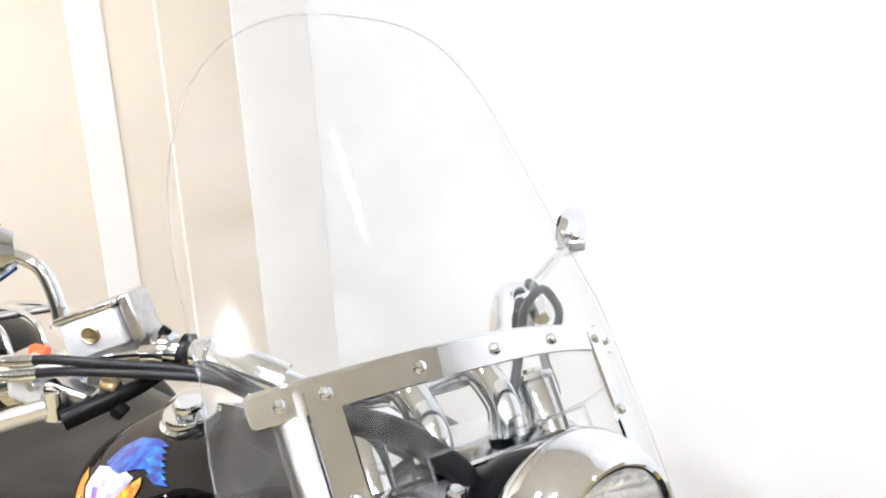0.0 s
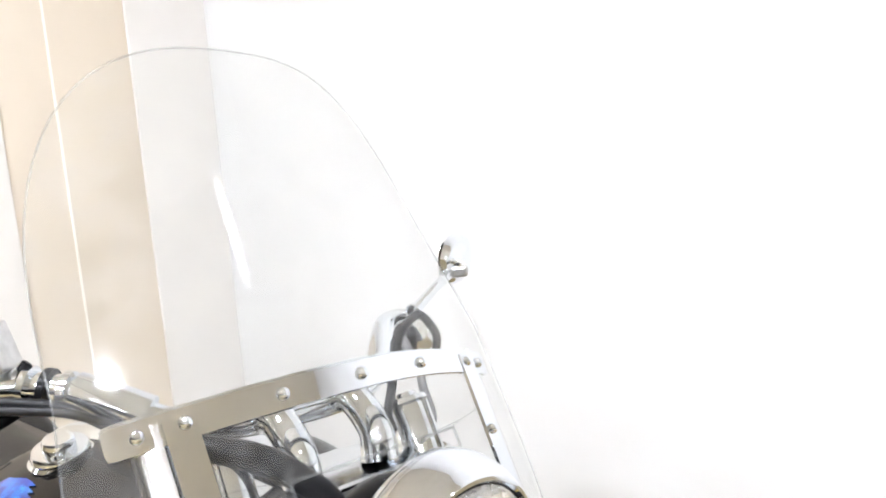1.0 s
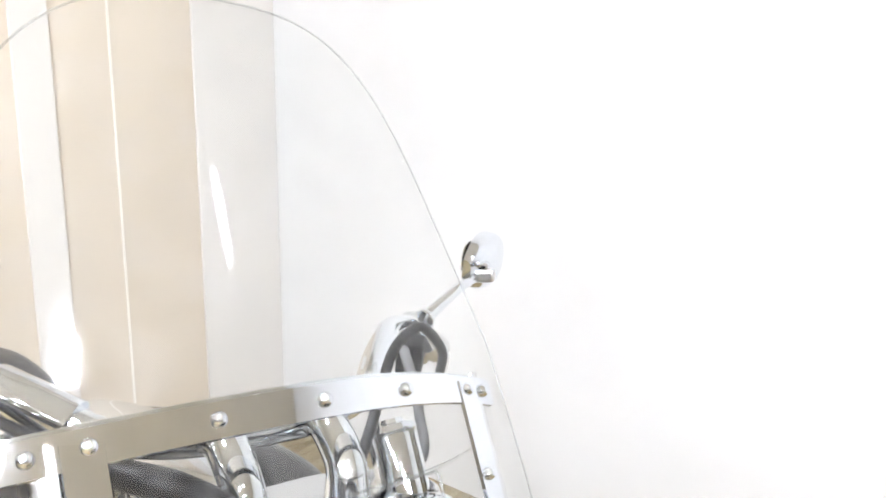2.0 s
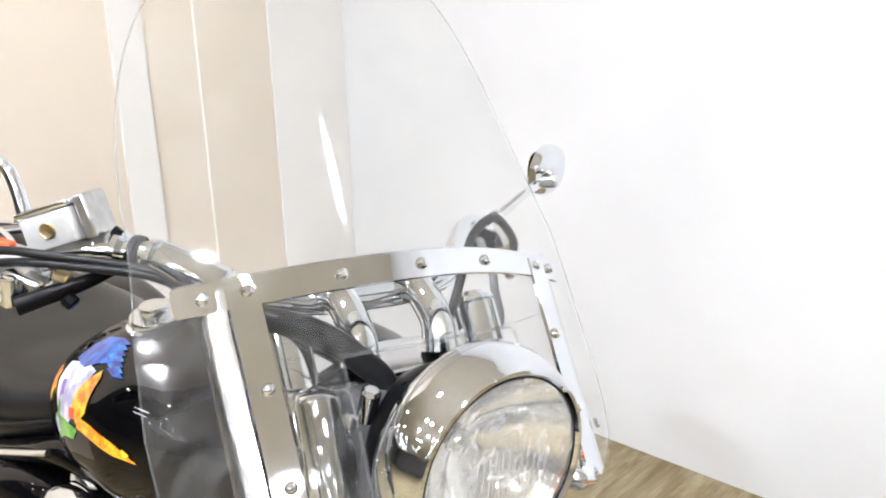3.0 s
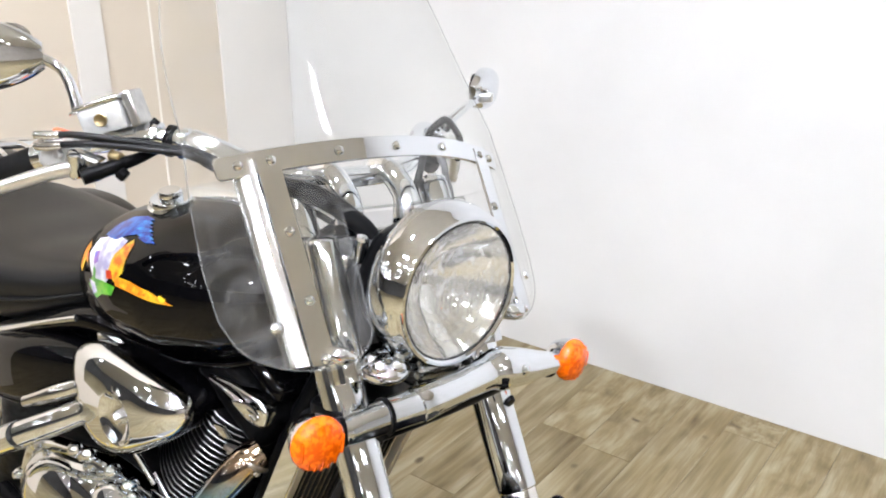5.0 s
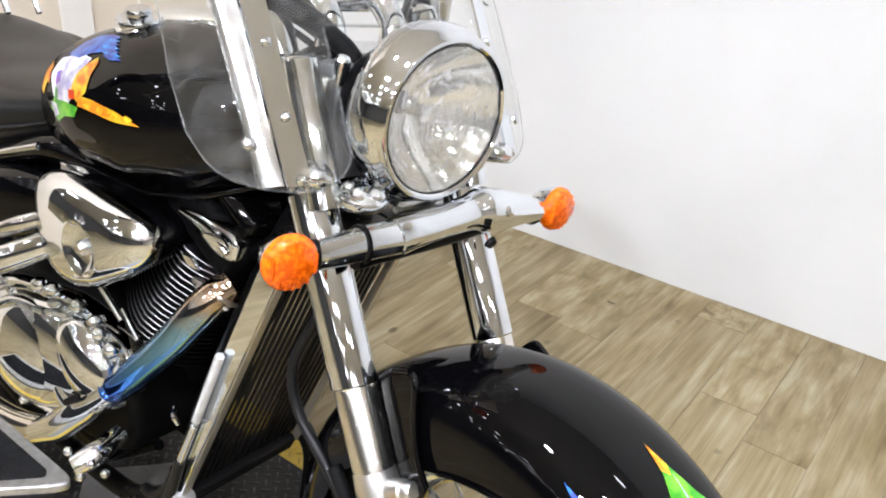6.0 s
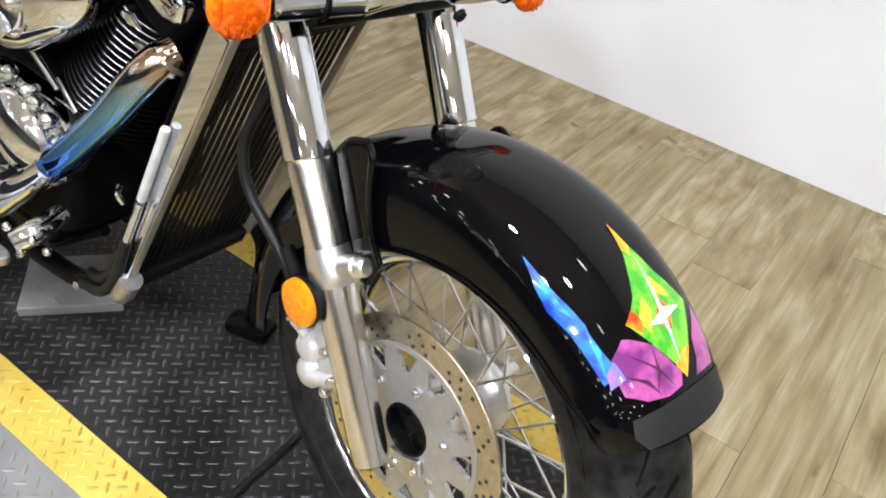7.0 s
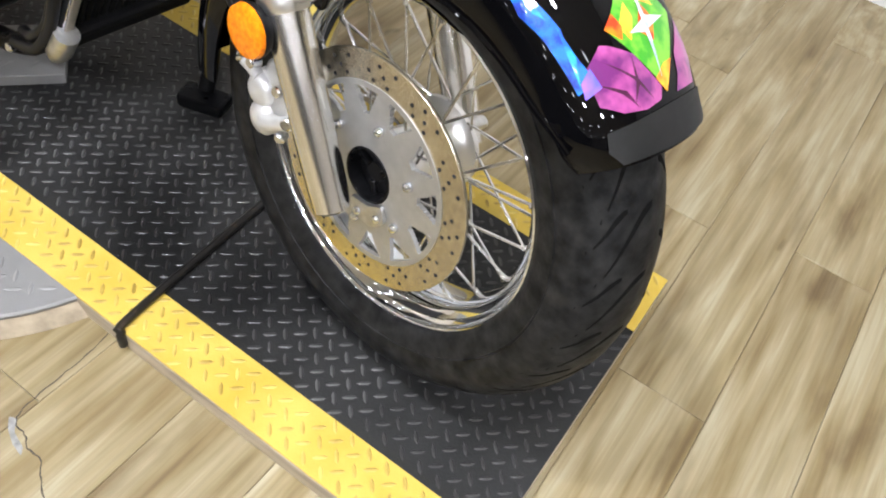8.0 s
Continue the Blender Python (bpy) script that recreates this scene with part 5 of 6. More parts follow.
for s in (-1, 1):
    pts = [(s * (0.176 - (1.04 - z) * 0.02), z) for z in np.linspace(1.045, 0.829, 14)]
    acr = lambda y, z: (-1.9 * y, 1, 0)
    br = part("shield_bracket", strap(pts, acr, 0.030, 0.0032, 0.0025), CHROME, shield, "polished upright bracket", FORK, angle=25)
    fl = []
    for y, z in pts:
        c = shield_pt(y + s * 0.0155, z, 0.004)
        n = Vector((1, 1.9 * y, 0.6)).normalized()
        w = Vector((-1.9 * y, 1, 0)).normalized() * s
        arc = [c + w * (0.020 * math.sin(q) + 0.006 * q) - n * 0.020 * (1 - math.cos(q)) for q in (0, 0.25, 0.5, 0.75, 1.0, 1.2)]
        fl.append(arc + [p - n * 0.0025 - w * 0.001 for p in reversed(arc)])
    part("bracket_flange", loft(fl), CHROME_DULL, br, "", FORK, angle=25)
    for z in (0.967, 0.895, 0.835):
        y = s * (0.1735 - (1.04 - z) * 0.02)
        n = Vector((1, 1.9 * y, 0.6)).normalized()
        c = shield_pt(y, z, 0.0055)
        part("bolt", bolt, None, br, "domed chrome bolt", FORK @ along(c, c + n) @ Matrix.Diagonal((1.05, 1.05, 1.3, 1)))
    y = s * 0.212
    c = shield_pt(y, 0.868, 0.004)
    part("thumb_knob", lathe([(0, 0.005), (0.004, 0.0045), (0.0055, 0.003), (0.0055, 0.002), (0.007, 0), (0, 0)], 20, along(c, c + Vector((1, 1.9 * y, 0.6)).normalized())), CHROME, br, "", FORK)
    part("bracket_foot", tube([shield_pt(s * 0.166, 0.842, -0.004), Vector((-0.262, s * 0.146, 0.838)), Vector((-0.302, s * 0.128, 0.836))], [0.011, 0.011, 0.014], 16, 4), CHROME, br, "", FORK)

# ---- the motorcycle: body, engine, exhaust ----
def B(name, bm, mt, label="", parent=None, angle=40):
    return part(name, bm, mt, parent or bike, label, BODY, angle=angle)


# tank
T_U = [-0.60, -0.57, -0.52, -0.45, -0.35, -0.25, -0.15, -0.06, 0.0, 0.02]
T_W = [0.03, 0.085, 0.140, 0.180, 0.203, 0.207, 0.192, 0.155, 0.10, 0.05]
T_Z = [0.772, 0.774, 0.780, 0.790, 0.803, 0.812, 0.826, 0.842, 0.855, 0.86]
T_H = [0.012, 0.040, 0.080, 0.108, 0.126, 0.130, 0.116, 0.09, 0.055, 0.025]


def smooth_interp(x, xs, ys):
    """Interpolation with rounded corners: the mean over a small window."""
    return float(np.mean([np.interp(x + d, xs, ys) for d in (-0.018, -0.009, 0, 0.009, 0.018)]))


def tank_dims(u):
    return smooth_interp(u, T_U, T_W), smooth_interp(u, T_U, T_Z), smooth_interp(u, T_U, T_H)


def sup(c, p):
    return math.copysign(abs(c) ** p, c)


rings = []
for k in range(49):
    u = -0.60 + 0.62 * k / 48
    w, zc, h = tank_dims(u)
    rings.append([Vector((u, w * sup(math.cos(a), 2 / 2.3), zc + h * sup(math.sin(a), 2 / 2.3))) for a in (2 * math.pi * j / 56 for j in range(56))])
tank = B("fuel_tank", loft(rings), PAINT, "gloss black fuel tank with a brightly painted bird shape", angle=60)


def tank_pt(u, z, lift=0.0):
    w, zc, h = tank_dims(u)
    q = min(0.985, abs(z - zc) / h)
    v = w * (1 - q ** 2.3) ** (1 / 2.3)
    p = Vector((u, -v, z))
    gz = (q ** 1.3) / h * (1 if z > zc else -1)
    gv = -((v / w) ** 1.3) / w
    return p + Vector((0, gv, gz)).normalized() * lift


TA = lambda n, o, c, lift=0.0007, lab="": painted(n, o, ART[c], tank_pt, tank, BODY, lab, lift)
TA("painted_wing", [(-0.420, 0.838), (-0.413, 0.861), (-0.351, 0.880), (-0.318, 0.880), (-0.324, 0.855), (-0.322, 0.831), (-0.345, 0.806), (-0.383, 0.812)], "white", lab="white painted plumage")
TA("painted_plume", [(-0.400, 0.868), (-0.393, 0.884), (-0.372, 0.898), (-0.340, 0.906), (-0.318, 0.902), (-0.300, 0.892), (-0.327, 0.885), (-0.350, 0.874)], "blue", 0.0010, "blue painted plume")
for k in range(7):
    t = k / 6
    u0, z0 = -0.345 + 0.045 * t, 0.904 - 0.014 * t
    u1, z1 = -0.305 + 0.052 * t, 0.908 - 0.018 * t
    TA("painted_feather", [(u0, z0 - 0.003), (u0 + 0.01, z0 + 0.003), ((u0 + u1) / 2 + 0.006, (z0 + z1) / 2 + 0.002), (u1, z1), ((u0 + u1) / 2, (z0 + z1) / 2 - 0.004)], "pale_blue" if k % 2 else "blue", 0.0013)
TA("painted_flame", [(-0.447, 0.811), (-0.449, 0.835), (-0.443, 0.850), (-0.425, 0.846), (-0.428, 0.826), (-0.432, 0.806)], "orange", 0.0009)
TA("painted_flame", [(-0.440, 0.822), (-0.436, 0.840), (-0.424, 0.834), (-0.428, 0.816)], "yellow", 0.0013)
TA("painted_flame", [(-0.430, 0.842), (-0.420, 0.836), (-0.412, 0.824), (-0.424, 0.828)], "red", 0.0015)
TA("painted_patch", [(-0.398, 0.846), (-0.380, 0.852), (-0.372, 0.838), (-0.386, 0.830)], "violet", 0.0011)
TA("painted_body", [(-0.297, 0.879), (-0.296, 0.857), (-0.294, 0.842), (-0.312, 0.824), (-0.332, 0.838), (-0.330, 0.858), (-0.318, 0.874), (-0.305, 0.884)], "yellow", 0.0012)
TA("painted_tail", [(-0.312, 0.834), (-0.272, 0.836), (-0.227, 0.833), (-0.181, 0.823), (-0.221, 0.819), (-0.269, 0.821), (-0.309, 0.820)], "orange", 0.0010, "orange and yellow painted tail")
for u in (-0.285, -0.258, -0.230, -0.206):
    TA("painted_patch", [(u - 0.011, 0.8245), (u, 0.832), (u + 0.012, 0.829), (u + 0.004, 0.8215)], "yellow", 0.0014)
for u in (-0.272, -0.243):
    TA("painted_patch", [(u - 0.006, 0.823), (u, 0.8335), (u + 0.006, 0.831), (u + 0.002, 0.822)], "red", 0.0017)
TA("painted_patch", [(-0.338, 0.836), (-0.322, 0.838), (-0.316, 0.828), (-0.332, 0.824)], "red", 0.0017)
TA("painted_leaf", [(-0.386, 0.812), (-0.345, 0.818), (-0.309, 0.818), (-0.318, 0.803), (-0.346, 0.797), (-0.368, 0.784), (-0.400, 0.796)], "green", 0.0009, "green painted leaves")
TA("painted_leaf", [(-0.385, 0.830), (-0.372, 0.826), (-0.368, 0.806), (-0.380, 0.806)], "green", 0.0013)
TA("painted_leaf", [(-0.396, 0.806), (-0.372, 0.808), (-0.362, 0.796), (-0.378, 0.788)], "white", 0.0013)

for s in (-1, 1):
    lip = []
    for u in np.linspace(-0.52, -0.03, 15):
        w, zc, h = tank_dims(u)
        lip.append((u, s * w * 0.66, zc - h * 0.86))
    B("tank_seam", tube(lip, 0.0055, 10, 4), PAINT, "rolled lower seam", tank)
w_, zc_, h_ = tank_dims(-0.33)
cap = B("fuel_cap", lathe([(0, 0.024), (0.016, 0.024), (0.018, 0.020), (0.018, 0.012), (0.030, 0.012), (0.032, 0.009), (0.032, 0.003), (0.036, 0.0), (0.036, -0.012), (0, -0.012)], 32, Matrix.Translation((-0.330, -0.095, 0.922)) @ pose(0, 0, 0, 14, 4, 0)), CHROME, "chrome fuel cap", tank)
rings = []
for k in range(21):
    t = k / 20
    u = -0.50 + 0.44 * t
    w, zc, h = tank_dims(u)
    ww = 0.055 * math.sin(math.pi * (0.06 + 0.9 * t)) ** 0.5
    zt = zc + h - 0.006
    rings.append([Vector((u, ww * math.cos(a), zt + 0.022 * max(0, math.sin(a)) ** 0.7 - (0.012 if math.sin(a) < 0 else 0))) for a in (2 * math.pi * j / 24 for j in range(24))])
B("tank_console", loft(rings), CHROME, "chrome instrument console", tank)

# seat, pillion, rack, saddlebags
S_U = [-1.10, -1.06, -0.98, -0.86, -0.72, -0.60, -0.52, -0.46, -0.43]
S_W = [0.10, 0.165, 0.20, 0.212, 0.205, 0.172, 0.130, 0.085, 0.05]
S_T = [0.80, 0.815, 0.808, 0.792, 0.780, 0.782, 0.790, 0.796, 0.79]
S_B = [0.66, 0.62, 0.595, 0.598, 0.625, 0.665, 0.700, 0.725, 0.745]
rings = []
for k in range(41):
    u = -1.10 + 0.67 * k / 40
    w, t, b = (smooth_interp(u, S_U, q) for q in (S_W, S_T, S_B))
    ring = []
    for j in range(48):
        a = 2 * math.pi * j / 48
        c, s = math.cos(a), math.sin(a)
        z = (t + b) / 2 + (t - b) / 2 * sup(s, 0.72)
        groove_in = 1 - 0.05 * math.exp(-((s + 0.15) / 0.10) ** 2)
        ring.append(Vector((u, w * sup(c, 0.62) * groove_in * (0.93 if s > 0.5 else 1.0), z)))
    rings.append(ring)
seat = B("seat", loft(rings), LEATHER, "black vinyl saddle with a rolled lower edge", angle=60)
B("seat_piping", tube([Vector((u, -smooth_interp(u, S_U, S_W) * 0.985, (smooth_interp(u, S_U, S_T) * 0.42 + smooth_interp(u, S_U, S_B) * 0.58) - 0.004)) for u in np.linspace(-1.02, -0.47, 14)], 0.0035, 8, 3), LEATHER, "", seat)
rings = []
for k in range(17):
    t = k / 16
    u = -1.42 + 0.34 * t
    s_ = math.sin(math.pi * (0.05 + 0.9 * t)) ** 0.4
    rings.append([Vector((u, 0.13 * s_ * sup(math.cos(a), 0.6), 0.80 + 0.06 * s_ * sup(math.sin(a), 0.7))) for a in (2 * math.pi * j / 32 for j in range(32))])
B("pillion_seat", loft(rings), LEATHER, "black vinyl pillion pad")
bag = None
for s in (1,):
    rings = []
    for k in range(25):
        t = k / 24
        u = -1.42 + 0.52 * t
        e = math.sin(math.pi * (0.04 + 0.92 * t)) ** 0.35
        rings.append([Vector((u, s * 0.255 + 0.085 * e * sup(math.cos(a), 0.5), 0.585 + 0.165 * e * sup(math.sin(a), 0.6) - 0.02 * t)) for a in (2 * math.pi * j / 32 for j in range(32))])
    bag = B("saddlebag", loft(rings), LEATHER, "black leather saddlebag")
    B("bag_lid", tube([(-1.40, 0.165, 0.70), (-1.2, 0.162, 0.715), (-0.95, 0.165, 0.690)], 0.006, 8, 4), LEATHER, "", bag)
rack = None
for k in range(5):
    v = -0.13 + 0.065 * k
    b = tube([(-1.02, v, 0.815), (-1.06, v, 0.868), (-1.14, v, 0.882), (-1.26, v, 0.868), (-1.36, v, 0.848), (-1.42, v, 0.80)], 0.006, 12, 5)
    if rack is None:
        rack = B("rear_rack", b, CHROME, "chrome luggage rack behind the seat")
    else:
        B("rack_bar", b, CHROME, "", rack)
B("rack_bar", tube([(-1.14, -0.15, 0.878), (-1.14, 0.15, 0.878)], 0.0085, 12, 2), CHROME, "", rack)
B("passenger_peg", tube([(-0.985, -0.215, 0.70), (-0.93, -0.225, 0.715), (-0.88, -0.222, 0.712)], [0.018, 0.02, 0.014], 14, 4), CHROME_DULL, "chrome bracket by the seat")

# black side cover, frame rail, chrome bits
rings = []
for k in range(25):
    t = k / 24
    u = -0.84 + 0.39 * t
    e = math.sin(math.pi * (0.05 + 0.9 * t)) ** 0.35
    zc = 0.520 + 0.105 * t
    rings.append([Vector((u, -0.150 + 0.062 * e * sup(math.cos(a), 0.7), zc + 0.075 * e * sup(math.sin(a), 0.65))) for a in (2 * math.pi * j / 32 for j in range(32))])
B("side_cover", loft(rings), PAINT, "gloss black side cover", angle=60)
B("frame_rail", tube([(-1.0, -0.150, 0.50), (-0.80, -0.158, 0.585), (-0.60, -0.160, 0.665), (-0.45, -0.155, 0.715), (-0.30, -0.12, 0.70), (-0.15, -0.08, 0.70), (-0.06, -0.05, 0.73)], 0.020, 16, 6), PAINT, "gloss black frame tube")
B("frame_rail", tube([(-1.0, 0.150, 0.50), (-0.80, 0.158, 0.585), (-0.45, 0.155, 0.715), (-0.15, 0.08, 0.70), (-0.06, 0.05, 0.73)], 0.020, 16, 6), PAINT, "gloss black frame tube")
B("rail_trim", tube([(-0.78, -0.177, 0.600), (-0.62, -0.180, 0.662), (-0.47, -0.174, 0.716)], 0.007, 10, 5), CHROME, "chrome trim strip under the seat")
B("chrome_bracket", box(-0.44, -0.37, -0.165, -0.125, 0.668, 0.710, 0.012, 3), CHROME, "chrome tank bracket")
B("chrome_bracket", box(-0.93, -0.80, -0.205, -0.16, 0.555, 0.585, 0.010, 3), CHROME, "chrome bracket under the seat")
B("neck_cover", slab(rounded([(-0.195, 0.60), (-0.145, 0.585), (-0.075, 0.62), (-0.03, 0.74), (-0.06, 0.80), (-0.19, 0.76)], 0.02), 0.11, pose(0, 0.055, 0, 90, 0, 0), 0.012, seg=3), PAINT, "gloss black steering neck cover")
for v in (-0.10, 0.10):
    B("down_tube", tube([(-0.02, v * 0.5, 0.76), (-0.07, v * 0.8, 0.62), (-0.16, v, 0.36), (-0.20, v, 0.215), (-0.24, v, 0.158), (-0.32, v, 0.100), (-0.42, v, 0.078), (-0.62, v, 0.085), (-0.95, v, 0.16)], 0.018, 16, 6), ENAMEL, "black frame down tube")

# engine: crankcase, two finned cylinders, rocker covers, air cleaner, clutch cover
B("crankcase", slab(rounded([(-0.27, 0.24), (-0.265, 0.42), (-0.31, 0.50), (-0.55, 0.50), (-0.72, 0.40), (-0.72, 0.24), (-0.60, 0.19), (-0.36, 0.20)], 0.05), 0.255, pose(0, 0.105, 0, 90, 0, 0), 0.02, seg=3), ENGINE_BLACK, "black engine crankcase")


def cylinder(u0, z0, lean, n, r, label):
    d = Vector((math.sin(radians(lean)), 0, math.cos(radians(lean))))
    base = Vector((u0, 0, z0))
    cyl = B("cylinder", rod(base, base + d * 0.40, 0.085, 32), ENGINE_BLACK, label)
    side = Vector((d.z, 0, -d.x))
    for k in range(n):
        c = base + d * (0.13 + k * 0.0122)
        b = bmesh.new()
        rr = r * (1.0 - 0.10 * (k / n))
        rows_ = []
        for rad, off in ((0.02, -0.0009), (rr - 0.001, -0.0009), (rr, 0.0), (rr - 0.001, 0.0009), (0.02, 0.0009)):
            rows_.append([c + d * off + (side * math.cos(a) * rad * (1 - 0.30 * max(0.0, math.cos(a))) + Vector((0, 1, 0)) * math.sin(a) * rad * (1.12 - 0.22 * max(0.0, math.cos(a)))) for a in (2 * math.pi * j / 40 for j in range(40))])
        loft(rows_, b, caps=False)
        for f in b.faces:
            f.material_index = 1 if min((v.co - c).length for v in f.verts) > rr * 0.95 else 0
        B("fin", finish(b, "fin", [ENGINE_BLACK, FIN_EDGE]), None, "", cyl)
    return cyl, base, d, side


fc, fbase, fd, fs = cylinder(-0.36, 0.33, 31, 20, 0.128, "black finned front cylinder with bright fin edges")
rc, rbase, rd, rs = cylinder(-0.46, 0.33, -24, 15, 0.118, "black finned rear cylinder")
for nm, (base, d, sd), sgn in (("front", (fbase, fd, fs), 1), ("rear", (rbase, rd, rs), -1)):
    c = base + d * (0.405 if sgn > 0 else 0.335)
    m = Matrix((( sd.x, 0, d.x, c.x), (0, 1, 0, c.y), (sd.z, 0, d.z, c.z), (0, 0, 0, 1)))
    hd = B("cylinder_head", box(-0.085, 0.085, -0.125, 0.125, -0.035, 0.045, 0.018, 3, m=m), ENGINE_BLACK, "black cylinder head")
    B("rocker_cover", box(-0.072, 0.072, -0.118, 0.118, 0.045, 0.085, 0.022, 4, m=m), PAINT, "", hd)
    if sgn > 0:
        hcov = B("head_cover", slab(rounded([(-0.196, 0.702), (-0.145, 0.706), (-0.112, 0.703), (-0.078, 0.700), (-0.062, 0.685), (-0.070, 0.655), (-0.104, 0.656), (-0.132, 0.668), (-0.168, 0.684)], 0.010), 0.026, pose(0, -0.108, 0, 90, 0, 0), 0.007, seg=4), CHROME, "chrome head cover with a leaf-shaped outline", hd)
        B("cover_rib", tube([(-0.182, -0.134, 0.697), (-0.140, -0.136, 0.694), (-0.105, -0.136, 0.684), (-0.082, -0.134, 0.668)], [0.003, 0.007, 0.008, 0.005], 12, 5), CHROME, "", hd)
        B("cover_facet", slab([(-0.120, 0.690), (-0.085, 0.697), (-0.070, 0.684), (-0.096, 0.676)], 0.006, pose(0, -0.131, 0, 90, 0, 0) @ pose(0, 0, 0, 0, 6, 0), 0.002), CHROME, "", hd)
        B("cover_facet", slab([(-0.112, 0.672), (-0.092, 0.674), (-0.078, 0.660), (-0.100, 0.658)], 0.006, pose(0, -0.131, 0, 90, 0, 0) @ pose(0, 0, 0, 4, 0, 0), 0.002), CHROME, "", hd)

AIR = [(-0.464, 0.625), (-0.463, 0.652), (-0.452, 0.676), (-0.425, 0.693), (-0.385, 0.701), (-0.335, 0.700), (-0.285, 0.697), (-0.235, 0.694), (-0.196, 0.687), (-0.176, 0.670), (-0.175, 0.645), (-0.191, 0.620), (-0.222, 0.594), (-0.262, 0.568), (-0.305, 0.544), (-0.350, 0.529), (-0.395, 0.529), (-0.430, 0.546), (-0.453, 0.580)]
air_c = (-0.300, 0.617)
dense = [(p.x, p.z) for p in smooth_path([(u, 0, z) for u, z in AIR + AIR[:1]], 4)][:-1]
n_air = len(dense)
rings = []
for s, v in ((0.985, -0.168), (1.0, -0.175), (1.0, -0.181), (0.985, -0.1875), (0.95, -0.1935), (0.88, -0.2010), (0.78, -0.2075), (0.66, -0.2125), (0.55, -0.2155)):
    rings.append([Vector((air_c[0] + (u - air_c[0]) * s, v, air_c[1] + (z - air_c[1]) * s)) for u, z in dense])
for r, v in ((0.0440, -0.2172), (0.0410, -0.2178), (0.0385, -0.2165), (0.034, -0.2125), (0.022, -0.2075), (0.012, -0.2070)):
    rings.append([Vector((air_c[0] + r * math.cos(a), v, air_c[1] + r * math.sin(a))) for a in (math.atan2(z - air_c[1], u - air_c[0]) for u, z in dense)])
air = B("air_cleaner", loft(rings), CHROME, "teardrop chrome air cleaner cover with a dished middle", angle=35)
B("air_cleaner_base", slab([(air_c[0] + (u - air_c[0]) * 0.96, air_c[1] + (z - air_c[1]) * 0.96) for u, z in dense], 0.08, pose(0, -0.099, 0, 90, 0, 0), 0.006), PAINT, "", air)
B("air_bolt", lathe([(0, 0.012), (0.007, 0.012), (0.009, 0.008), (0.012, 0.004), (0.012, 0), (0, 0)], 16, Matrix.Translation((air_c[0], -0.2070, air_c[1])) @ pose(0, 0, 0, 90, 0, 0)), CHROME_DULL, "", air)

CL = [(-0.70, 0.34), (-0.66, 0.415), (-0.58, 0.455), (-0.47, 0.480), (-0.38, 0.487), (-0.305, 0.478), (-0.248, 0.450), (-0.238, 0.410), (-0.268, 0.355), (-0.330, 0.298), (-0.420, 0.245), (-0.53, 0.218), (-0.64, 0.235), (-0.69, 0.28)]
cl_c = (-0.475, 0.355)
dcl = [(p.x, p.z) for p in smooth_path([(u, 0, z) for u, z in CL + CL[:1]], 5)][:-1]
rings = []
for s, v in ((1.0, -0.14), (1.0, -0.168), (0.985, -0.176), (0.955, -0.180), (0.93, -0.180), (0.90, -0.176), (0.86, -0.178), (0.80, -0.192), (0.72, -0.205), (0.60, -0.213), (0.40, -0.218), (0.20, -0.220), (0.05, -0.2205)):
    rings.append([Vector((cl_c[0] + (u - cl_c[0]) * s, v, cl_c[1] + (z - cl_c[1]) * s)) for u, z in dcl])
clutch = B("clutch_cover", loft(rings), CHROME, "large polished chrome clutch cover", angle=30)
for k, (u, z) in enumerate(dcl[::8]):
    B("cover_bolt", lathe([(0, 0.011), (0.006, 0.011), (0.008, 0.007), (0.011, 0.003), (0.012, -0.012), (0, -0.012)], 12, Matrix.Translation((cl_c[0] + (u - cl_c[0]) * 0.965, -0.180, cl_c[1] + (z - cl_c[1]) * 0.965)) @ pose(0, 0, 0, 90, 0, 0)), CHROME, "", clutch)
B("cover_dome", ball((-0.505, -0.192, 0.352), 0.135, 0.040, 0.098, 32, 18, m=pose(0, 0, 0, 0, -18, 0)), CHROME, "polished dome", clutch)
B("cover_lobe", ball((-0.338, -0.186, 0.405), 0.080, 0.034, 0.062, 28, 16, m=pose(0, 0, 0, 0, 35, 0)), CHROME, "", clutch)
B("cover_lobe", ball((-0.372, -0.188, 0.330), 0.060, 0.030, 0.042, 24, 14, m=pose(0, 0, 0, 0, 40, 0)), CHROME, "", clutch)
B("cover_slot", slab(rounded([(-0.028, -0.006), (0.028, -0.006), (0.028, 0.006), (-0.028, 0.006)], 0.006), 0.004, Matrix.Translation((-0.330, -0.2165, 0.350)) @ pose(0, 0, 0, 0, -38, 0) @ pose(0, 0, 0, 90, 0, 0), 0.001), ENAMEL, "dark slot", clutch)
for u, z, r in ((-0.27, 0.455, 0.013), (-0.245, 0.430, 0.012), (-0.30, 0.470, 0.012), (-0.255, 0.395, 0.012), (-0.36, 0.492, 0.012), (-0.43, 0.492, 0.013), (-0.29, 0.40, 0.015), (-0.31, 0.36, 0.012), (-0.47, 0.485, 0.014)):
    B("fitting", ball((u, -0.186, z), r, 0.014, r, 12, 8), CHROME, "", clutch)
B("chrome_link", rod((-0.345, -0.165, 0.540), (-0.285, -0.160, 0.490), 0.005, 10), CHROME_DULL, "thin chrome linkage")
B("chrome_link", rod((-0.30, -0.150, 0.500), (-0.262, -0.148, 0.462), 0.0035, 10), CHROME_DULL, "thin chrome linkage")

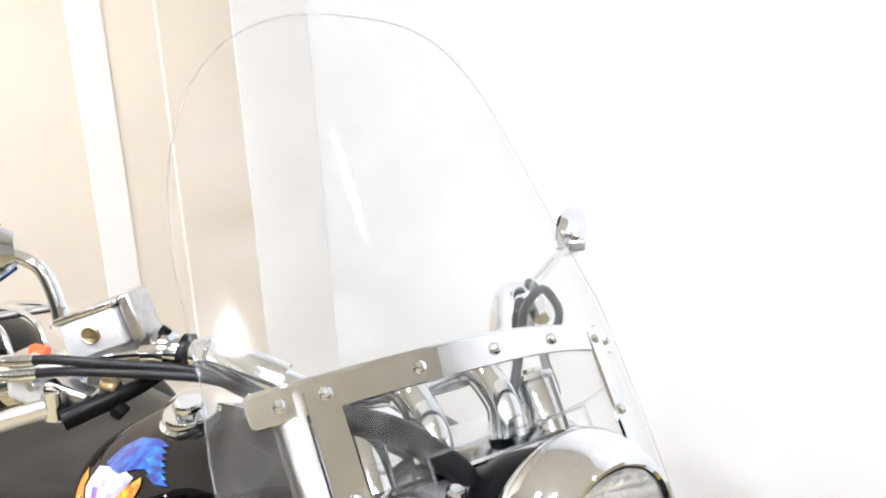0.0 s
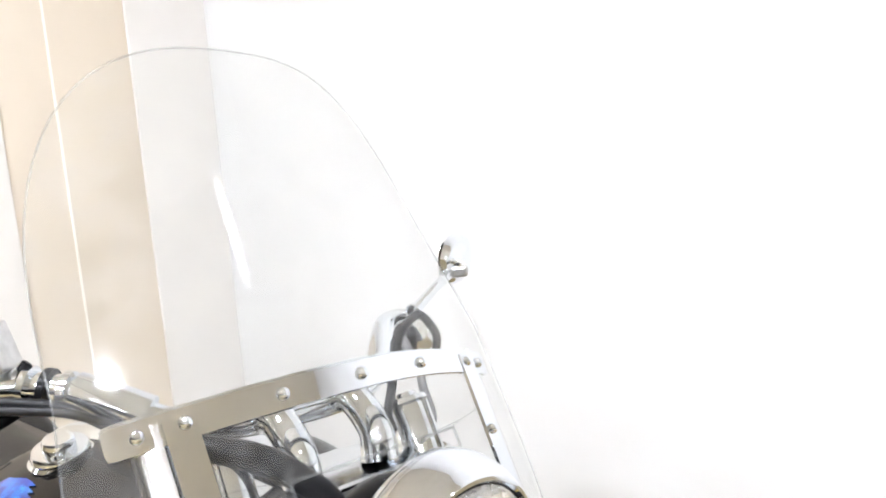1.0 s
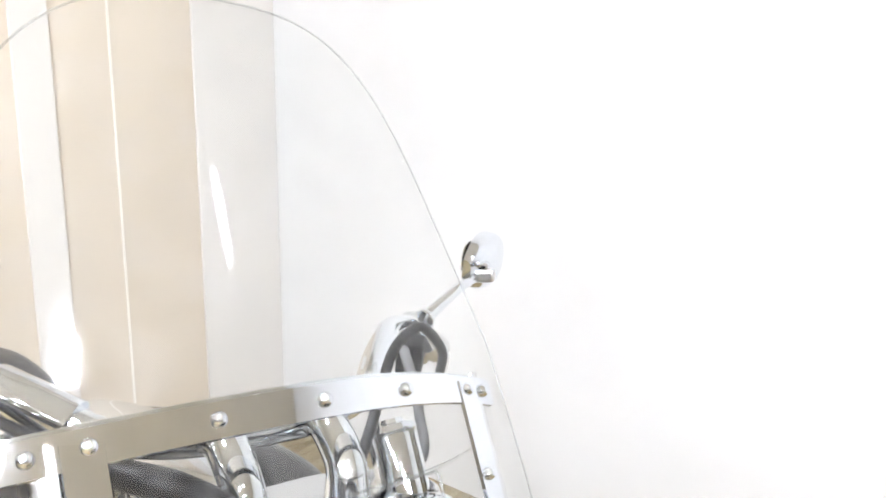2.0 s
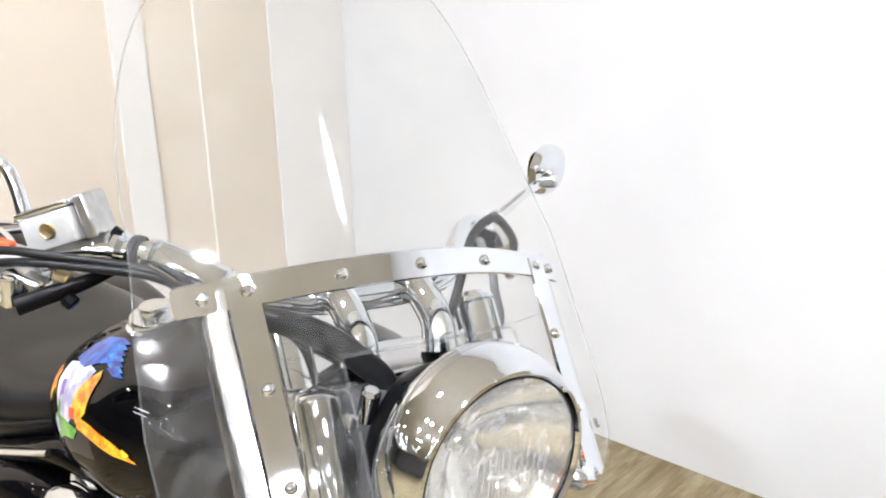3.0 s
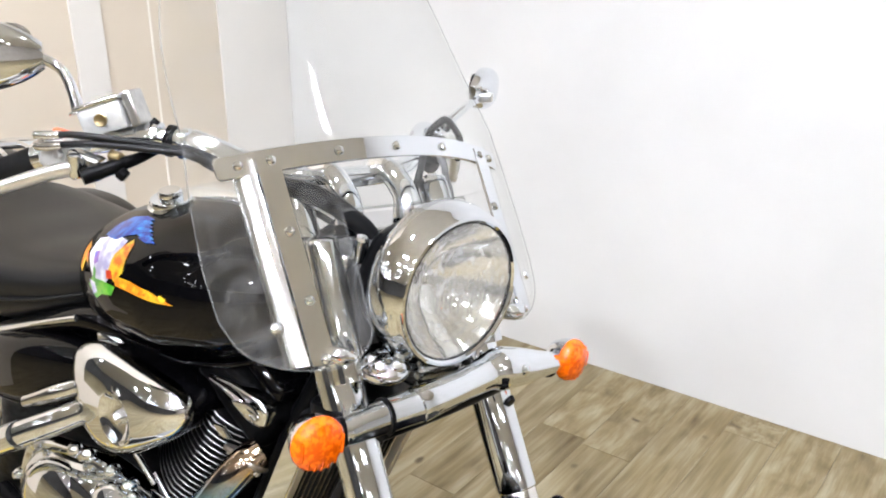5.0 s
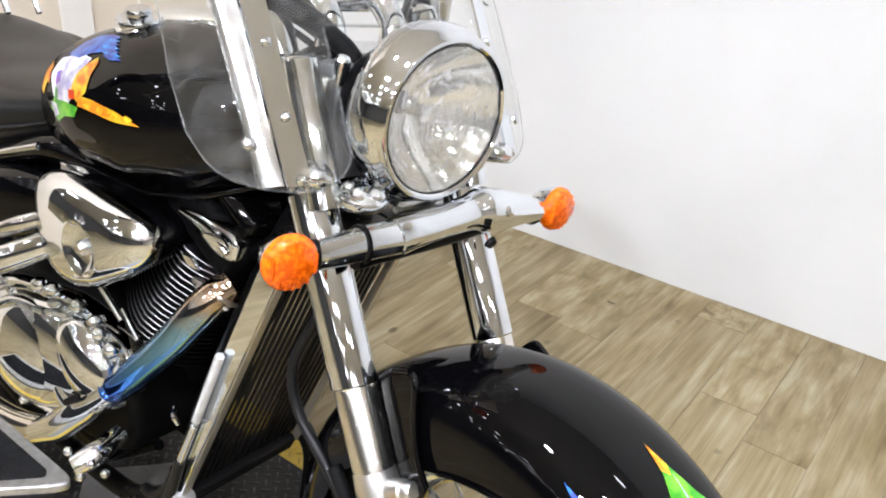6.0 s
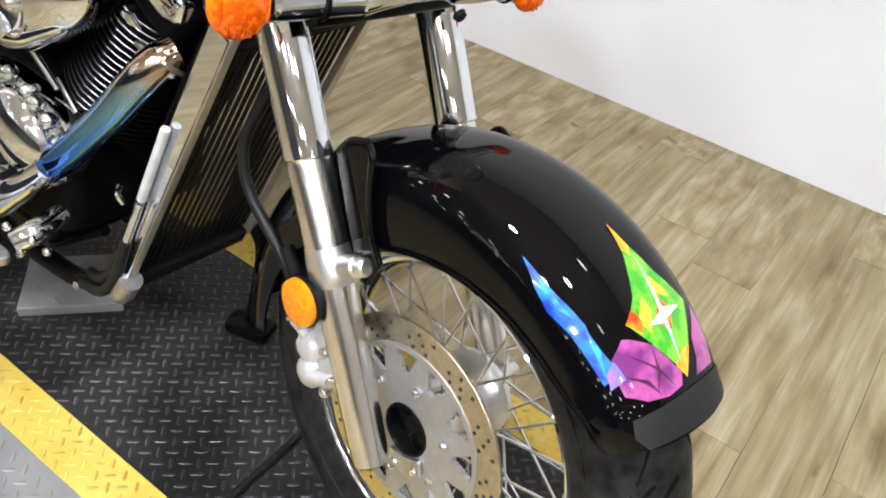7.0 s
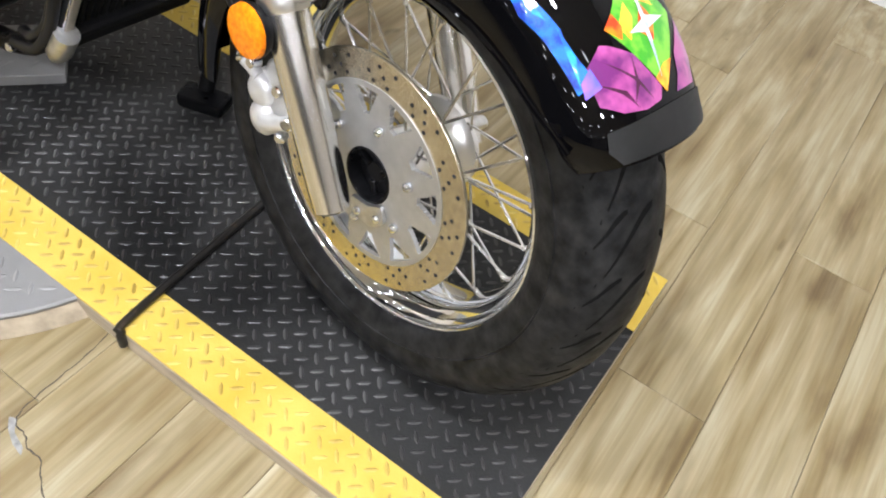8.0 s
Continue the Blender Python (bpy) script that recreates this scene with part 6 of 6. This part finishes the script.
# exhaust
front_pipe = B("exhaust_pipe", tube([(-0.078, -0.128, 0.618), (-0.086, -0.150, 0.606), (-0.103, -0.167, 0.576), (-0.142, -0.174, 0.522), (-0.202, -0.176, 0.456), (-0.257, -0.180, 0.398), (-0.320, -0.182, 0.340), (-0.400, -0.188, 0.262), (-0.48, -0.195, 0.205), (-0.62, -0.205, 0.175), (-0.85, -0.21, 0.17), (-1.2, -0.22, 0.18)], 0.0245, 24, 6), PIPE, "chrome exhaust pipe blued by heat")
fz = Vector((-0.10, -0.55, -0.83)).normalized()
fx = (Vector((1, 0, 0)) - fz * fz.x).normalized()
fy = fz.cross(fx)
fm = Matrix(((fx.x, fy.x, fz.x, -0.092), (fx.y, fy.y, fz.y, -0.140), (fx.z, fy.z, fz.z, 0.612), (0, 0, 0, 1)))
B("pipe_flange", slab(rounded([(-0.032, -0.021), (0.032, -0.021), (0.038, 0.0), (0.032, 0.021), (-0.032, 0.021), (-0.038, 0.0)], 0.010), 0.008, fm, 0.003), mat("burnt_flange", (0.34, 0.30, 0.26), 0.38, 1.0, grain=0.4, scale=60), "heat-browned flange", front_pipe)
for x_ in (-0.030, 0.030):
    B("flange_nut", rod(fm @ Vector((x_, 0, 0.008)), fm @ Vector((x_, 0, 0.015)), 0.0065, 8, round_end=0.0015), CHROME_DULL, "", front_pipe)
B("pipe_shield", tube([(-0.270, -0.190, 0.385), (-0.330, -0.198, 0.325), (-0.395, -0.203, 0.262), (-0.46, -0.208, 0.215)], [0.020, 0.026, 0.027, 0.022], 22, 5), CHROME, "", front_pipe)
B("pipe_clamp", tube([(-0.283, -0.181, 0.376), (-0.292, -0.182, 0.367)], 0.0285, 22, 2), CHROME_DULL, "", front_pipe)
for dz, lab in ((0.0, "chrome rear exhaust pipe with a joint"),):
    rp = B("rear_pipe", tube([(-0.425, -0.165, 0.578), (-0.475, -0.208, 0.546), (-0.535, -0.242, 0.510)], 0.0225, 24, 5), CHROME, lab)
    B("pipe_section", tube([(-0.540, -0.242, 0.507), (-0.68, -0.244, 0.426), (-0.84, -0.246, 0.335), (-1.1, -0.248, 0.25)], 0.0245, 24, 5), CHROME, "", rp)
    B("joint_band", tube([(-0.532, -0.240, 0.514), (-0.543, -0.240, 0.507)], 0.0215, 20, 2), ENAMEL, "", rp)
    B("shield_tube", tube([(-0.425, -0.155, 0.622), (-0.485, -0.200, 0.590), (-0.56, -0.220, 0.552)], [0.012, 0.015, 0.011], 16, 4), CHROME_DULL, "", rp)

# radiator with upright slats, chrome side frame, sleeve
RB, RT = Vector((-0.172, 0, 0.200)), Vector((0.018, 0, 0.662))
rd_ = (RT - RB).normalized()
rmx = Matrix(((0, rd_.z, rd_.x, RB.x), (1, 0, 0, 0), (0, -rd_.x, rd_.z, RB.z), (0, 0, 0, 1)))     # x across, y ahead, z up the core
RL = (RT - RB).length
rad = B("radiator", box(-0.122, 0.122, -0.030, -0.006, RL - 0.020, RL, 0.004, m=rmx), ENGINE_BLACK, "black radiator grille with upright slats in a pale metal frame")
for k in range(17):
    v = -0.1112 + k * 0.0139
    B("slat", box(v - 0.0038, v + 0.0038, -0.014, -0.010, 0.004, RL - 0.012, 0.001, 1, m=rmx), SLAT, "", rad)
B("radiator_frame", box(-0.136, -0.121, -0.012, 0.003, -0.012, RL + 0.02, 0.002, 2, m=rmx), RAIL, "pale metal side rail", rad)
B("radiator_frame", box(0.121, 0.136, -0.012, 0.003, -0.012, RL + 0.02, 0.002, 2, m=rmx), RAIL, "pale metal side rail", rad)
B("radiator_cover", box(-0.1405, -0.1362, -0.032, 0.002, -0.012, RL + 0.015, 0.0015, 2, m=rmx), CHROME, "chrome side cover", rad)
B("radiator_tank", box(-0.118, 0.118, -0.045, 0.006, RL - 0.004, RL + 0.03, 0.008, 2, m=rmx), PLASTIC, "", rad)
B("radiator_tank", box(-0.118, 0.118, -0.045, 0.006, -0.03, 0.004, 0.008, 2, m=rmx), PLASTIC, "", rad)
B("rail_foot", tube([(-0.160, -0.135, 0.215), (-0.182, -0.134, 0.178), (-0.192, -0.132, 0.160)], [0.019, 0.020, 0.014], 14, 4), CAST, "", rad)
B("hose_sleeve", rod((-0.069, -0.149, 0.523), (-0.118, -0.149, 0.388), 0.0068, 14, round_end=0.001), LABEL, "white sleeve on a hose", rad)
B("hose_sleeve", rod((-0.120, -0.149, 0.382), (-0.152, -0.149, 0.298), 0.0066, 14, round_end=0.001), CHROME_DULL, "", rad)
B("drain_hose", tube([(-0.152, -0.149, 0.298), (-0.178, -0.149, 0.22), (-0.215, -0.15, 0.165), (-0.28, -0.14, 0.14)], 0.009, 12, 5), HOSE, "black hose", rad)

# floorboard, side stand
fbm = Matrix.Translation((0, 0, 0.246))
board = B("floorboard", slab(rounded([(-0.66, -0.258), (-0.275, -0.258), (-0.257, -0.268), (-0.262, -0.285), (-0.318, -0.358), (-0.345, -0.368), (-0.66, -0.368)], 0.012), 0.014, fbm, 0.004), CAST, "cast aluminium rider footboard with a rubber pad")
B("board_pad", slab(rounded([(-0.65, -0.277), (-0.305, -0.277), (-0.292, -0.287), (-0.338, -0.350), (-0.65, -0.350)], 0.006), 0.004, fbm @ Matrix.Translation((0, 0, 0.0120)), 0.001), RUBBER, "black rubber pad with a grid of ribs", board)
for k in range(6):
    B("pad_rib", box(-0.645, -0.308 - 0.0075 * k, -0.2835 - k * 0.012, -0.2805 - k * 0.012, 0.0155, 0.0178, 0.0006, 1, m=fbm), RUBBER, "", board)
for k in range(16):
    B("pad_rib", box(-0.3435 - k * 0.019, -0.3405 - k * 0.019, -0.347, -0.279, 0.0155, 0.0170, 0.0006, 1, m=fbm), RUBBER, "", board)
B("board_hinge", tube([(-0.285, -0.245, 0.262), (-0.275, -0.215, 0.275), (-0.285, -0.165, 0.285)], [0.017, 0.020, 0.016], 14, 4), CHROME, "", board)
for c in ((-0.258, -0.232, 0.275), (-0.270, -0.244, 0.250), (-0.295, -0.215, 0.272), (-0.250, -0.215, 0.252), (-0.300, -0.245, 0.282)):
    B("hinge_bolt", ball(c, 0.0075, 0.0075, 0.0075, 12, 8), CHROME_DULL, "", board)
B("engine_guard", box(-0.62, -0.40, -0.12, 0.10, 0.125, 0.175, 0.02, 3), ENAMEL, "black sump under the engine")
B("frame_brace", rod((-0.470, -0.06, 0.080), (-0.330, -0.06, 0.185), 0.011, 12, round_end=0.002), ENAMEL, "black diagonal brace under the engine")
B("drain_bolt", rod((-0.318, -0.118, 0.104), (-0.316, -0.132, 0.106), 0.0075, 8, round_end=0.002), CHROME_DULL, "small bright bolt")
B("cable_clip", tube([(-0.186, -0.135, 0.372), (-0.176, -0.145, 0.366), (-0.170, -0.140, 0.352)], 0.0045, 8, 4), CHROME_DULL, "small bright clip")
B("lower_hose", tube([(-0.190, -0.130, 0.250), (-0.205, -0.135, 0.205), (-0.240, -0.135, 0.168), (-0.285, -0.120, 0.150)], 0.009, 12, 5), HOSE, "short black hose")
stand = B("side_stand", tube([(-0.21, 0.125, 0.25), (-0.160, 0.150, 0.17), (-0.135, 0.125, 0.08), (-0.125, 0.105, 0.030)], [0.020, 0.017, 0.015, 0.015], 12, 5), ENAMEL, "black side stand")
B("stand_foot", slab(rounded([(-0.045, -0.026), (0.040, -0.026), (0.045, 0.026), (-0.045, 0.026)], 0.012), 0.024, pose(-0.122, 0.100, 0.0035, 6.5, 0, 20), 0.005), ENAMEL, "", stand)

# rear wheel, seen only past the engine
rw = BODY @ pose(-1.255, 0, 0)
rear = part("rear_wheel", lathe(tyre_prof, 64, pose(0, 0, 0.315, 90, 0, 0), closed=True), TYRE, bike, "black rear tyre", rw)
part("rear_rim", lathe(rim_prof, 48, pose(0, 0, 0.315, 90, 0, 0), closed=True), CHROME, rear, "", rw)
rings = []
for k in range(25):
    a = radians(20 + 150 * k / 24)
    rings.append([Vector((-1.255 + (0.37 - 0.05 * (abs(y) / 0.1) ** 3) * math.cos(a), y, 0.315 + (0.37 - 0.05 * (abs(y) / 0.1) ** 3) * math.sin(a))) for y in np.linspace(-0.1, 0.1, 13)])
b = loft(rings, closed=False, caps=False)
bmesh.ops.solidify(b, geom=b.faces[:], thickness=0.003)
B("rear_fender", b, PAINT, "gloss black rear fender", angle=60)

# support block under the engine
block_m = pose(-0.845, 0.025, DECK, 0, 0, 49)
blk = thing("support_block", "low support block with a silver checker-plate top on the platform", "block", at=block_m)
part("block_body", box(-0.092, 0.092, -0.075, 0.075, 0, 0.022, 0.003), DECK_SILVER, blk)
tagged(part("treads", treads(-0.09, 0.09, -0.073, 0.073, 0.022, 0.03), DECK_SILVER, blk), kind="stuff")

# ---- floor planks, and a crack in them by the platform ----
crack = bmesh.new()
last = None
cr = random.Random(3)
pts = smooth_path([(-0.292, -0.247, 0), (-0.286, -0.30, 0), (-0.285, -0.345, 0), (-0.282, -0.398, 0), (-0.272, -0.416, 0), (-0.250, -0.420, 0), (-0.230, -0.430, 0), (-0.205, -0.431, 0), (-0.185, -0.446, 0), (-0.161, -0.460, 0), (-0.13, -0.47, 0), (-0.09, -0.50, 0)], 5)
for i, p in enumerate(pts):
    d = (pts[min(i + 1, len(pts) - 1)] - pts[max(i - 1, 0)]).normalized()
    n = Vector((-d.y, d.x, 0)) * (0.0006 + 0.0007 * cr.random())
    p = p + Vector((cr.uniform(-1, 1), cr.uniform(-1, 1), 0)) * 0.0012 + Vector((0, 0, FLOOR + 0.0004))
    pair = (crack.verts.new(p - n), crack.verts.new(p + n))
    if last:
        crack.faces.new((last[0], last[1], pair[1], pair[0]))
    last = pair
part("crack", crack, GRIME, floor, "thin dark crack across the planks", smooth=False)
torn = slab(rounded([(-0.286, -0.416), (-0.276, -0.412), (-0.262, -0.426), (-0.236, -0.433), (-0.228, -0.442), (-0.250, -0.438), (-0.272, -0.428)], 0.003), 0.0008, Matrix.Translation((0, 0, FLOOR + 0.0002)))
part("torn_edge", torn, mat("torn_vinyl", (0.22, 0.22, 0.215), 0.6, grain=0.3, scale=120), floor, "grey torn edge of vinyl", smooth=False)

PW, PL, GAP = 0.152, 1.22, 0.0007
plank_me = finish(box(0, PW - GAP, 0, PL - GAP, -0.004, 0, 0.0007, 1), "plank", WOOD, smooth=False)
rng = random.Random(7)
nx = int((2.6 - X0) / PW)
for i in range(nx + 1):
    x = X0 + i * PW
    y = -2.3 - rng.random() * PL
    while y < Y1:
        ob = new("plank", plank_me)
        ob.parent = floor
        sy = 1.0
        if y + PL > Y1:
            sy = (Y1 - y) / PL
        ob.matrix_basis = Matrix.Translation((x, y, FLOOR)) @ Matrix.Diagonal((1, sy, 1, 1))
        y += PL
